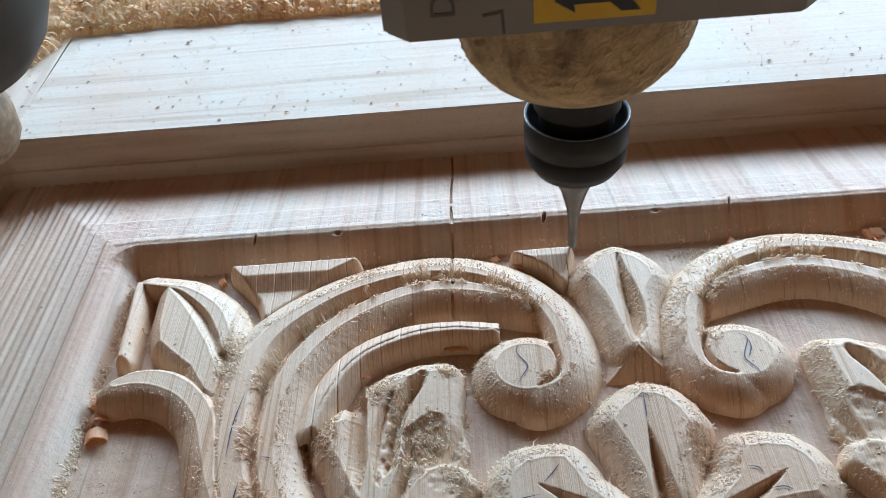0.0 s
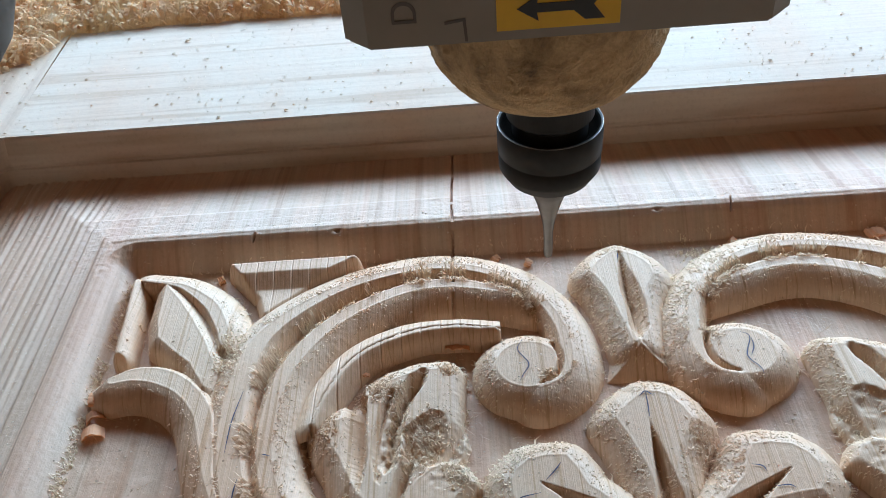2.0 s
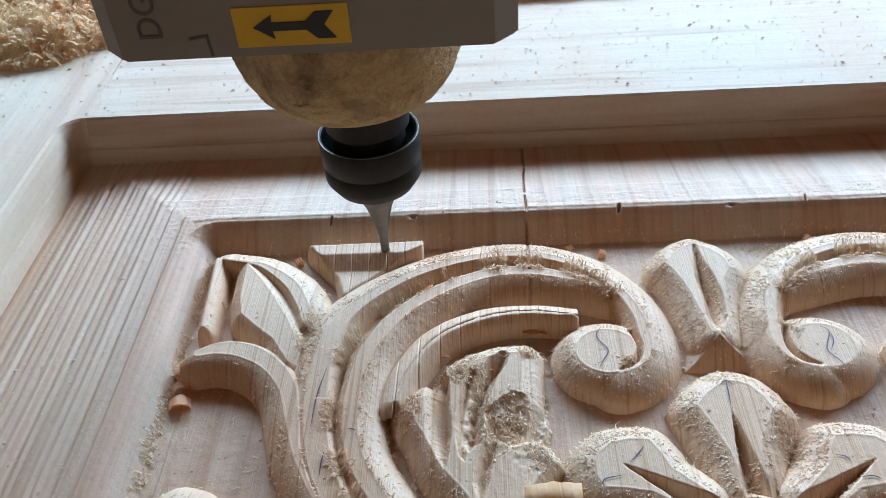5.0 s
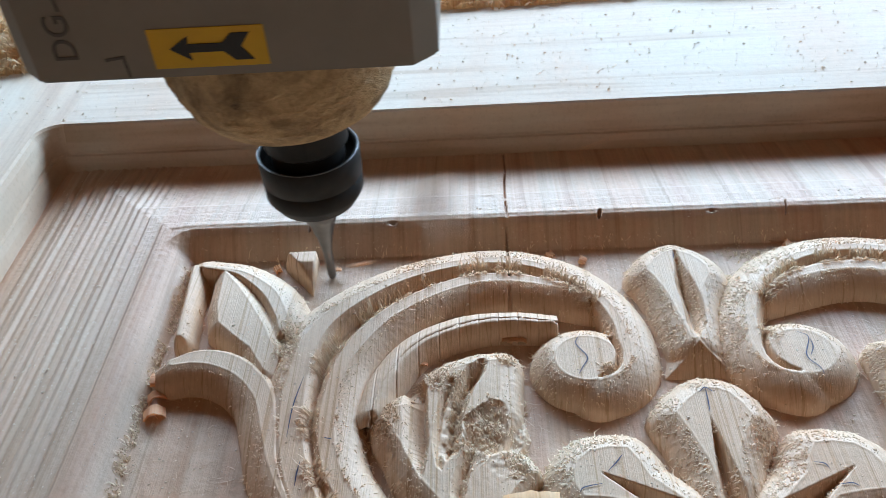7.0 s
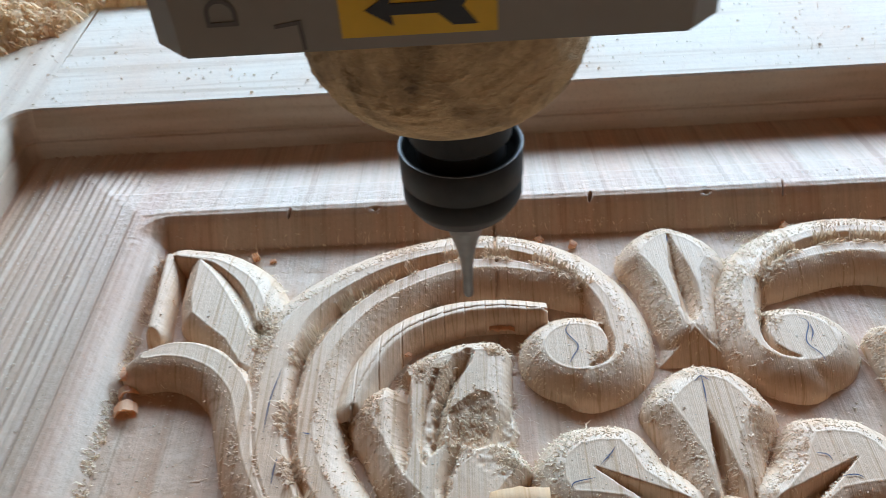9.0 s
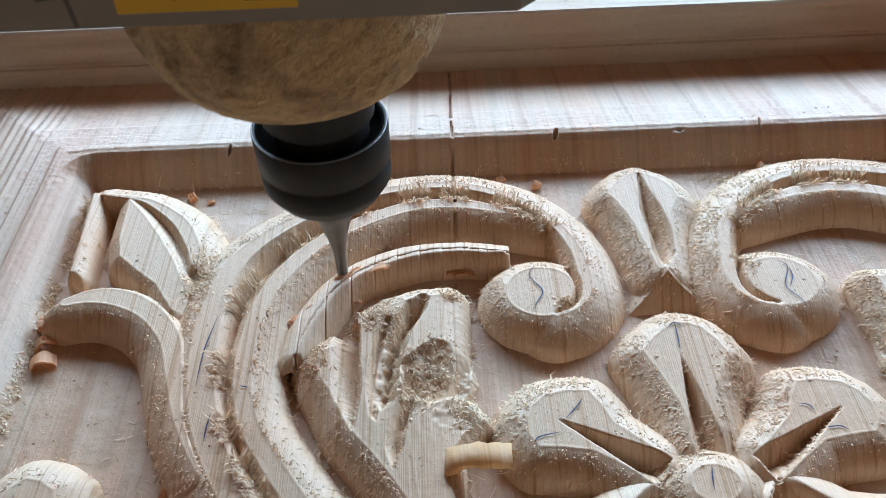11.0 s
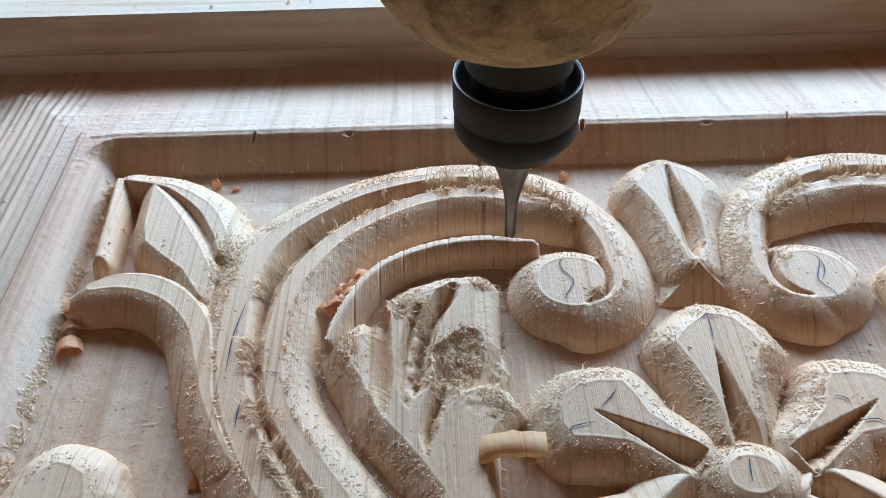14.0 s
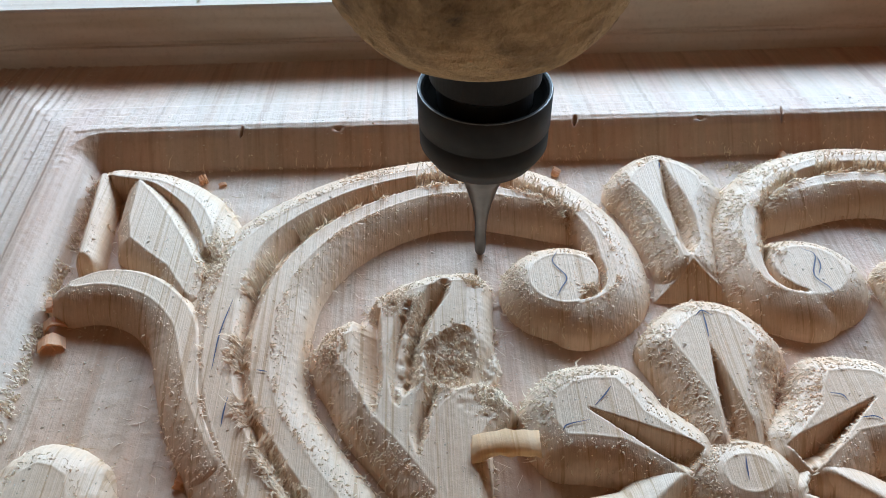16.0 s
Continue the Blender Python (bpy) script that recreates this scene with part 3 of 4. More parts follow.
relief("curl_leaf", (-1.56, -0.98, 1.45, 2.0), low_leaf, door, PINE, "carved leaf with a curled tip")
ac_box = (-0.64, 0.10, 1.5, 2.60)
relief("acanthus_leaf", ac_box, acanthus, door, PINE, "rough carved acanthus leaf with torn fibres", rough=0.0016, split=False)
relief("acanthus_leaf", flip_x(ac_box), mirrored(acanthus), door, PINE, "rough carved acanthus leaf with torn fibres", step=0.007)
relief("bud", (0.42, 0.99, 2.36, 3.24), tulip, door, PINE, "carved two-lobed bud between the scrolls")
flower = relief("flower", (0.46, 0.89, 1.52, 1.94), flower_eye, door, PINE, "carved flower with a domed eye")
relief("petal", (0.40, 0.95, 1.76, 2.45), top_petal, flower, PINE)
pet = (0.03, 0.68, 1.56, 2.20)
relief("petal", pet, side_petal, flower, PINE)
relief("petal", flip_x(pet), mirrored(side_petal), flower, PINE)
for b, fn in ((pet, side_petal), (flip_x(pet), mirrored(side_petal)), ((0.40, 0.95, 1.76, 2.45), top_petal)):
    relief("petal", flip_y(b), flipped(fn), flower, PINE, step=0.008)

# ---- waste wood that the cutter takes away, slice by slice ----
OFFCUTS = []   # (object, time at which the cutter meets it)


def waste(name, bounds, func, cuts, label, times):
    for (a, b), t in zip(zip(cuts[:-1], cuts[1:]), times):
        cx, cy = (a + b) / 2, (bounds[2] + bounds[3]) / 2
        ob = relief(name, (a - cx, b - cx, bounds[2] - cy, bounds[3] - cy), lambda x, y: func(x + cx, y + cy), None, PINE, step=0.006, closed=True, low=-0.004)
        ob.location = (cx * U, cy * U, 0)
        tagged(ob, label, "wood offcut", "waste wood under the cutter")
        OFFCUTS.append((ob, t, cx * U, cy * U))


def back_wedge(x, y):
    return skirt(poly_edge(x, y, [(-1.02, 3.185), (-0.46, 3.19), (-0.62, 3.09), (-0.76, 2.97), (-0.84, 2.90), (-0.87, 3.0)]), 0.03, 0.10 - 0.5 * np.clip(3.12 - y, 0, 0.08), 1.2)


def small_wedge(x, y):
    return skirt(poly_edge(x, y, [(0.27, 3.16), (0.52, 3.165), (0.47, 3.0), (0.40, 3.08)]), 0.025, 0.10 - 0.3 * np.clip(3.12 - y, 0, 0.1), 1.2)


waste("wood_offcut", (-1.06, -0.42, 2.84, 3.23), back_wedge, list(np.linspace(-1.06, -0.42, 9)), "uncut pine waste wedge behind the scroll", [7.05, 7.0, 6.95, 6.75, 6.65, 5.8, 5.0, 4.4])
waste("wood_offcut", (0.24, 0.55, 2.96, 3.20), small_wedge, list(np.linspace(0.24, 0.56, 6)), "uncut pine waste wedge behind the scroll", [0.95, 1.1, 1.3, 0.55, 0.25])


def ridge_part(side):
    pts = [(-0.565, 2.26, 0.004), (-0.525, 2.40, 0.012), (-0.44, 2.555, 0.014), (-0.33, 2.645, 0.014), (-0.167, 2.705, 0.014), (-0.02, 2.715, 0.012), (0.08, 2.70, 0.008), (0.15, 2.69, 0.003)]

    def fn(x, y):
        e, r = stroke_edge(x, y, pts, 60)
        h = np.where(r, skirt(e, 0.050, TOP), skirt(e, 0.092, TOP))
        c, rr = stroke_edge(x, y, [(p, q, 0.001) for p, q, w in pts], 60)
        return np.where(rr == side, h, np.where(c < (0.012 if side else -1), h - 0.0008, -0.02))
    return fn


ridge_cuts = list(np.linspace(-0.65, 0.17, 11))
waste("wood_offcut", (-0.66, 0.2, 2.20, 2.76), ridge_part(False), ridge_cuts, "pine waste ridge inside the scroll", [13.2, 13.1, 13.0, 12.9, 12.8, 12.7, 12.62, 12.55, 12.4, 12.2])
waste("wood_offcut", (-0.66, 0.2, 2.20, 2.80), ridge_part(True), ridge_cuts, "pine waste ridge inside the scroll", [15.05, 15.0, 14.95, 14.9, 15.3, 15.4, 15.52, 14.55, 14.45, 14.2])


# ---- pencil marks, torn fibres, crumbs and loose chips ----
def total_height(x, y):
    h = panel_height(x, y)
    for fn in (scroll, mirrored(scroll), corner_leaf, sliver, curl_leaf, low_leaf, acanthus, mirrored(acanthus), tulip, top_petal, side_petal, mirrored(side_petal), flower_eye):
        h = np.maximum(h, fn(x, y))
    outside = (x < OX0) | (y > OY1)
    return np.where(outside, FACE + 0.004, h)


def pencil(pts, wide=0.0024):
    s = spline([(x, y, wide) for x, y in pts], 8 * len(pts))
    t = np.gradient(s[:, :2], axis=0)
    n = np.stack([-t[:, 1], t[:, 0]], -1) / (np.hypot(t[:, 0], t[:, 1])[:, None] + 1e-9)
    z = total_height(s[:, 0], s[:, 1]) + 0.0035
    z = np.maximum(z, np.median(z))
    f = np.sin(np.linspace(0.25, math.pi - 0.25, len(s)))[:, None] * wide
    v = np.vstack([np.c_[s[:, :2] + n * f, z], np.c_[s[:, :2] - n * f, z]])
    k = len(s)
    return link_mesh("pencil_mark", v, [(i, i + k, i + k + 1, i + 1) for i in range(k - 1)], INK, door, "dark blue pencil line")


for pts in (
    [(0.251, 2.610), (0.228, 2.557), (0.265, 2.483), (0.240, 2.43), (0.222, 2.395)],
    [(1.103, 2.583), (1.138, 2.550), (1.103, 2.456), (1.133, 2.396), (1.140, 2.36)],
    [(1.142, 2.545), (1.140, 2.50), (1.118, 2.455)],
    [(0.683, 2.310), (0.680, 2.25), (0.675, 2.195)],
    [(0.655, 2.290), (0.683, 2.311), (0.710, 2.288)],
    [(0.333, 2.023), (0.311, 1.994), (0.274, 1.955)],
    [(0.168, 1.872), (0.185, 1.892), (0.250, 1.906)],
    [(0.976, 1.971), (1.010, 1.962), (1.020, 1.940)],
    [(1.032, 1.880), (1.075, 1.883), (1.096, 1.870)],
    [(0.662, 1.765), (0.655, 1.73), (0.650, 1.69)],
    [(-0.850, 2.432), (-0.872, 2.285), (-0.875, 2.138)],
    [(-0.810, 2.031), (-0.815, 1.978), (-0.815, 1.925)],
    [(-0.735, 2.130), (-0.705, 2.122)],
    [(0.716, 3.095), (0.711, 3.05)],
):
    pencil(pts)


SX0, SX1, SY0, SY1, SD = -1.75, 2.15, 1.45, 3.5, 0.0075
sgx, sgy = np.meshgrid(np.arange(SX0, SX1, SD), np.arange(SY0, SY1, SD))
SURF = total_height(sgx, sgy)
SGY, SGX = np.gradient(SURF, SD)


def on_grid(grid, x, y):
    """Read a plan grid at any place."""
    u, v = np.clip((x - SX0) / SD, 0, grid.shape[1] - 1.001), np.clip((y - SY0) / SD, 0, grid.shape[0] - 1.001)
    i, j = u.astype(int), v.astype(int)
    a, b = u - i, v - j
    return (grid[j, i] * (1 - a) + grid[j, i + 1] * a) * (1 - b) + (grid[j + 1, i] * (1 - a) + grid[j + 1, i + 1] * a) * b


def slivers(name, x, y, length, wide, label, mat, lift=0.9, seed=1, heading=None, spread=0.6):
    """Small torn fibres, each a bent tapering strip that springs from the surface."""
    r = np.random.default_rng(seed)
    n = len(x)
    a = r.uniform(0, 2 * math.pi, n) if heading is None else heading + r.normal(0, spread, n)
    ln = length * r.lognormal(-0.1, 0.4, n)
    up = lift * r.uniform(0.1, 1.0, n) * ln
    w = wide * r.uniform(0.5, 1.3, n)
    d = np.stack([np.cos(a), np.sin(a)], -1)
    q = np.stack([-d[:, 1], d[:, 0]], -1)
    p0 = np.stack([x, y], -1)
    bend = q * (r.uniform(-0.5, 0.5, n) * ln)[:, None]
    p1, p2 = p0 + d * (0.5 * ln)[:, None], p0 + d * ln[:, None] + bend
    z0, z1, z2 = (on_grid(SURF, p[:, 0], p[:, 1]) for p in (p0, p1, p2))
    z1 = np.maximum(z1, z0 - 0.5 * ln) + 0.6 * up + 0.0015
    z2 = np.maximum(z2, z0 - ln) + up * r.uniform(0.5, 1.2, n)
    tw = r.uniform(-0.7, 0.7, n) * w
    v = np.stack([np.c_[p0 + q * w[:, None], z0 - 0.001], np.c_[p0 - q * w[:, None], z0 - 0.001], np.c_[p1 - q * w[:, None] * 0.8, z1 - tw], np.c_[p1 + q * w[:, None] * 0.8, z1 + tw], np.c_[p2, z2]], 1)
    base = np.arange(n)[:, None] * 5
    tri = np.vstack([base + np.array([[0, 1, 2]]), base + np.array([[0, 2, 3]]), base + np.array([[3, 2, 4]])])
    ob = link_mesh(name, v.reshape(-1, 3), tri, mat, None, smooth=False)
    return tagged(ob, label, "wood fibres", kind="stuff")


def along(pts, count, spread, seed, offset=0.0):
    """Places strewn along a stroke, at an offset to the right of its run."""
    r = np.random.default_rng(seed)
    s = spline(pts, 200)
    t = np.gradient(s[:, :2], axis=0)
    t /= np.hypot(t[:, 0], t[:, 1])[:, None] + 1e-9
    i = r.integers(0, 200, count)
    clump = vnoise(i * 0.01, i * 0.0 + seed, 0.05, seed + 60) > 0.35
    i = i[clump]
    off = offset + r.normal(0, spread, len(i)) + s[i, 2] * np.sign(offset)
    x, y = s[i, 0] + t[i, 1] * off + r.normal(0, 0.004, len(i)), s[i, 1] - t[i, 0] * off
    ang = np.arctan2(-t[i, 0] * np.sign(off), t[i, 1] * np.sign(off))
    return x, y, ang


def join(sets):
    return [np.concatenate(k) for k in zip(*sets)]


right_of = lambda s: (MIRROR - s[0], s[1], math.pi - s[2])
valley = along(GR, 3800, 0.014, 5)
edge1 = along(C1, 700, 0.003, 7, 0.004)
edge2 = along(C2, 700, 0.003, 8, -0.004)
x, y, g = join([valley, right_of(valley)])
slivers("wood_fibres", x, y, 0.021, 0.0034, "torn golden wood fibres in the grooves of the carving", FIBRE, 1.0, 11, g)
x, y, g = join([edge1, right_of(edge1), edge2, right_of(edge2)])
slivers("wood_fibres", x, y, 0.012, 0.0022, "short pale burrs along carved edges", FIBRE, 0.8, 12, g)
r9 = np.random.default_rng(9)


def strewn(n, want, cell, level, seed):
    """Random places kept where the wish is high and the clumps allow, with the downhill heading."""
    x, y = r9.uniform(-1.5, 2.05, n), r9.uniform(1.5, 3.3, n)
    gx_, gy_ = on_grid(SGX, x, y), on_grid(SGY, x, y)
    slope = np.hypot(gx_, gy_)
    ok = r9.random(n) < want(x, y, on_grid(SURF, x, y), slope, -gx_ / (slope + 1e-6), -gy_ / (slope + 1e-6))
    ok &= 0.6 * vnoise(x, y, cell, seed) + 0.4 * vnoise(x, y, cell * 0.3, seed + 1) + 0.25 * (r9.random(n) - 0.5) > level
    return x[ok], y[ok], np.arctan2(-gy_[ok], -gx_[ok])


def shoulder(x, y, h, slope, dx, dy):
    facing = np.clip(-0.85 * dx + 0.45 * dy, 0, 1) + 0.10
    clean = np.where(x < -1.0, 0.10, np.where(x < -0.55, 0.45, 1.0))
    return ((slope > 0.22) & (slope < 2.6) & (h > 0.028) & (h < TOP + 0.002)) * facing * clean


def foot(x, y, h, slope, dx, dy):
    clean = np.where(x < -1.05, 0.25, 1.0)
    return ((slope > 0.9) & (h > 0.0) & (h < 0.045)) * clean * np.where(dy < -0.55, 0.08, 0.9)


def brink(x, y, h, slope, dx, dy):
    return (h > 0.88 * TOP) & (h < 0.985 * TOP) & (slope > 0.15)


x, y, g = strewn(50000, brink, 0.15, 0.33, 55)
slivers("wood_fibres", x, y, 0.0075, 0.0017, "fine pale burr along the brinks of the carving", FIBRE, 0.55, 18, g, 0.8)
x, y, g = strewn(130000, shoulder, 0.10, 0.46, 51)
slivers("wood_fibres", x, y, 0.0125, 0.0030, "short pale torn flakes lying on carved shoulders", FIBRE, 0.22, 13, g, 0.4)
x, y, g = strewn(50000, foot, 0.08, 0.52, 53)
slivers("wood_fibres", x, y, 0.018, 0.0030, "golden tufts of torn fibre at the foot of the carving", FIBRE, 0.9, 16, g, 0.9)


def patch(cx, cy, sx, sy, n):
    return r9.normal(cx, sx, n), r9.normal(cy, sy, n), r9.uniform(0, 6.28, n)


x, y, g = join([patch(-0.13, 2.18, 0.035, 0.05, 420), patch(-0.24, 2.26, 0.02, 0.09, 360), patch(-0.19, 2.07, 0.03, 0.03, 220), patch(-0.02, 2.0, 0.03, 0.03, 240), patch(-0.31, 2.40, 0.04, 0.03, 260), patch(-0.52, 2.23, 0.025, 0.04, 220),
                patch(-0.05, 2.49, 0.02, 0.015, 140), patch(0.345, 2.43, 0.02, 0.012, 120), patch(1.0, 2.60, 0.02, 0.03, 160), patch(-0.955, 2.63, 0.03, 0.06, 420), patch(0.85, 2.10, 0.03, 0.05, 260), patch(1.08, 3.16, 0.05, 0.02, 150)])
slivers("wood_fibres", x, y, 0.014, 0.0030, "rough torn fibres on leaves and petals", FIBRE, 0.8, 17)
n = 1500
y = np.concatenate([r9.uniform(1.6, 3.2, n), np.full(260, 3.245) + r9.normal(0, 0.006, 260)])
x = np.concatenate([BX0 + 0.115 + r9.normal(0, 0.010, n), r9.uniform(-1.5, 2.0, 260)])
keep = vnoise(x, y, 0.06, 77) > 0.3
slivers("wood_fibres", x[keep], y[keep], 0.013, 0.0028, "brown fibres along the foot of the bead", FIBRE, 0.8, 14)
n = 900
x, y = r9.uniform(-1.45, 2.0, n), r9.uniform(1.6, 3.2, n)
low = total_height(x, y) < 0.01
slivers("wood_fibres", x[low], y[low], 0.06, 0.0012, "fine pale threads lying on the carved ground", FIBRE, 0.04, 15)


def crumbs(name, x, y, size, label, mat, seed):
    """Sawdust grains, each a small uneven block with four sides."""
    r = np.random.default_rng(seed)
    n = len(x)
    s = size * r.lognormal(0, 0.45, n)
    c = np.stack([x, y, total_height(x, y) + 0.15 * s], -1)
    tet = np.array([[1, 0, -0.4], [-0.6, 0.8, -0.4], [-0.5, -0.9, -0.4], [0, 0.1, 0.8], [0.5, 0.6, 0.4]])
    v = c[:, None] + tet[None] * np.array([1.0, 1.0, 0.38]) * s[:, None, None] * r.uniform(0.5, 1.3, (n, 5, 3))
    base = np.arange(n)[:, None] * 5
    tri = np.vstack([base + np.array([k]) for k in ([0, 2, 3], [2, 1, 3], [1, 4, 3], [4, 0, 3], [0, 1, 2], [0, 4, 1])])
    return tagged(link_mesh(name, v.reshape(-1, 3), tri, mat, None, smooth=False), label, "sawdust", kind="stuff")


n = 5200
x, y = r9.uniform(-1.6, 2.1, n), r9.uniform(1.5, 3.5, n)
crumbs("sawdust", x, y, 0.0028, "pale sawdust grains strewn over the carving", DUST, 21)
n = 1500
x, y = r9.uniform(-3.4, 2.4, n), r9.uniform(4.2, 5.25, n)
crumbs("sawdust", x, y, 0.0050, "sawdust grains strewn on the planed rail", DUST, 22)
n = 900
x, y = r9.uniform(-2.4, -1.7, n), r9.uniform(1.8, 4.0, n)
crumbs("sawdust", x, y, 0.0034, "sawdust grains on the fluted bevel", DUST, 23)


def chip(x, y, long, wide, thick, turn, tilt, label, curl=0.5, seed=0, z=None, mat=None):
    """A curled wood chip: a thick strip bent over its length with ragged ends."""
    r = random.Random(seed)
    verts, faces, k = [], [], 9
    for i in range(k):
        f = i / (k - 1) - 0.5
        cz = curl * long * (0.25 - f * f)
        for s, h in ((-1, 0), (1, 0), (1, 1), (-1, 1)):
            rag = r.uniform(-0.22, 0.22) * min(wide, 0.02 + 0.1 * wide)
            verts.append((f * long + r.uniform(-0.06, 0.06) * long * (abs(f) > 0.4), s * wide / 2 + rag, cz + h * thick + r.uniform(-0.1, 0.1) * thick))
    for i in range(k - 1):
        for j in range(4):
            a, b2 = i * 4 + j, i * 4 + (j + 1) % 4
            faces.append((a, b2, b2 + 4, a + 4))
    faces += [(3, 2, 1, 0), tuple(4 * (k - 1) + j for j in range(4))]
    ob = link_mesh("wood_chip", verts, faces, mat or CHIP, None, smooth=mat is not None)
    if z is None:
        z = float(total_height(np.array([x]), np.array([y]))[0])
    ob.matrix_world = pose(x * U, y * U, z * U, tilt, 0, turn)
    return tagged(ob, label, "wood chip", "loose wood chips")


chip(-1.462, 2.415, 0.080, 0.050, 0.010, 25, -14, "orange curled wood chip beside the bead", 1.3, 1)
chip(-1.450, 2.335, 0.085, 0.055, 0.010, 15, -10, "orange curled wood chip beside the bead", 1.2, 2)
chip(-1.480, 2.475, 0.06, 0.02, 0.012, 95, 8, "thin orange wood splinter beside the bead", 0.3, 3)
chip(0.005, 1.825, 0.20, 0.080, 0.022, 3, -12, "large pale curled wood chip on the carving", 0.35, 4, 0.085, SHAVE)
chip(0.180, 3.21, 0.040, 0.028, 0.015, 40, 20, "small pale wood chip at the foot of the bead", 0.5, 5)
chip(0.325, 3.165, 0.042, 0.030, 0.016, 70, 20, "small orange wood chip at the foot of the bead", 0.5, 6)
chip(1.262, 3.215, 0.06, 0.035, 0.018, 60, 30, "small orange wood chip beside the scroll", 0.7, 7)
chip(1.913, 3.215, 0.08, 0.04, 0.02, 10, 20, "small orange wood chip beside the scroll", 0.5, 8)
chip(-0.935, 1.812, 0.045, 0.022, 0.012, 80, 20, "small orange wood chip on the carved ground", 0.5, 9)
chip(-1.01, 3.15, 0.03, 0.016, 0.009, 30, 10, "tiny orange wood chip on the carved ground", 0.5, 10)
chip(-1.09, 3.175, 0.030, 0.026, 0.03, 30, 10, "tiny pale wood block on the carved ground", 0.1, 11)

# chips that the cutter throws up: each starts in the waste wood, flies, and comes to rest
FLIGHTS = []
fly = random.Random(12)


def thrown(t0, x, y, back=0.0):
    ob = chip(0, 0, fly.uniform(0.035, 0.07), fly.uniform(0.012, 0.024), 0.008, 0, 0, "thin golden chip thrown up by the cutter", fly.uniform(0.3, 0.9), fly.randrange(99), 0.0)
    vx, vy, vz = fly.uniform(0.3, 0.75), fly.uniform(-0.25, 0.35) + back, fly.uniform(0.10, 0.30)
    rows, a = [(0.0, pose(x * U, y * U, 0.03 * U))], fly.uniform(-50, 50)
    for k, dt in enumerate((0.0, 0.06, 0.14, 0.24, 0.36)):
        z = 0.03 * U + vz * dt * (1 - dt / 0.36) + (BED + 0.004 - 0.03 * U) * (dt / 0.36) ** 3
        rows.append((t0 + dt, pose(x * U + vx * dt * 1.1, y * U + vy * dt, z, a * k * 0.7, -a * k * 0.4, 30 * k)))
    if rows[0][0] == rows[1][0]:
        rows.pop(0)
    rows.append((16.0, rows[-1][1]))
    FLIGHTS.append((ob, rows))


for t0, x, y in ((0.47, 0.40, 3.10), (0.93, 0.28, 3.12), (0.95, 0.30, 3.13), (4.12, -0.52, 3.15), (4.15, -0.50, 3.14), (6.42, -0.86, 3.12), (6.44, -0.87, 3.13), (6.90, -0.85, 3.10), (6.93, -0.84, 3.10), (6.96, -0.83, 3.12), (7.42, -0.80, 3.13),
                 (12.42, 0.0, 2.64), (12.44, -0.02, 2.65), (12.46, -0.04, 2.65), (12.92, -0.40, 2.53), (12.94, -0.41, 2.54), (12.96, -0.42, 2.53), (13.44, -0.47, 2.56), (13.46, -0.46, 2.57), (14.42, -0.03, 2.70), (14.45, -0.05, 2.70), (14.93, -0.45, 2.55), (14.96, -0.46, 2.53), (15.44, -0.28, 2.70)):
    thrown(t0, x, y)
PX0, PY0, PX1, PY1 = -0.56, 2.43, -0.44, 2.57
for k in range(44):
    # torn bits that pile up beside the ridge's end, and are swept off with it
    t0, t1 = 9.9 + 0.04 * k, 14.90 + 0.004 * k
    x, y = -0.24 + 0.14 * fly.random(), 2.70
    f = fly.random()
    x1, y1, z1 = PX0 + (PX1 - PX0) * f + fly.gauss(0, 0.022), PY0 + (PY1 - PY0) * f + fly.gauss(0, 0.022), 0.020 + 0.050 * fly.random()
    ob = chip(0, 0, fly.uniform(0.03, 0.07), fly.uniform(0.010, 0.03), 0.007, 0, 0, "torn orange chip piled beside the waste ridge", fly.uniform(0.3, 1.0), k, 0.0)
    a, b3 = fly.uniform(-40, 40), fly.uniform(0, 85)
    FLIGHTS.append((ob, [(0.0, pose(x * U, y * U, 0.012 * U)), (t0, pose(x * U, y * U, 0.012 * U)), (t0 + 0.15, pose((x + x1) / 2 * U, (y + y1) / 2 * U, 0.13 * U, a, 0, b3 / 2)), (t0 + 0.3, pose(x1 * U, y1 * U, z1 * U, a, a / 2, b3)), (t1, pose(x1 * U, y1 * U, z1 * U, a, a / 2, b3)), (t1 + 0.12, pose(x1 * U + 0.07, y1 * U - 0.03, 0.02, a, a, b3)), (t1 + 0.3, pose(x1 * U + 0.27, y1 * U - 0.10, BED + 0.005, a, a, b3)), (16.0, pose(x1 * U + 0.27, y1 * U - 0.10, BED + 0.005, a, a, b3))]))

# ---- heap of shavings beyond the door ----
def heap_height(x, y):
    edge = np.where(x > -2.40, 5.38 + 0.06 * (vnoise(x, y * 0, 0.25, 31) - 0.5), 4.80 + 0.40 * (x + 2.9) + 0.25 * (vnoise(x, y * 0, 0.2, 32) - 0.5))
    edge = np.where((x <= -2.40) & (x > -2.54), edge + (x + 2.54) / 0.14 * (5.38 - edge), edge)
    d = y - edge
    z = FACE + 0.005 + 0.10 * (1 - np.exp(-np.maximum(d, 0) / 0.25)) + np.minimum(d, 0) * 2.0
    return z + 0.10 * (vnoise(x, y, 0.22, 33) - 0.4) * np.clip(d * 4, 0, 1) + 0.05 * (vnoise(x, y, 0.07, 34) - 0.5) * np.clip(d * 6, 0, 1)


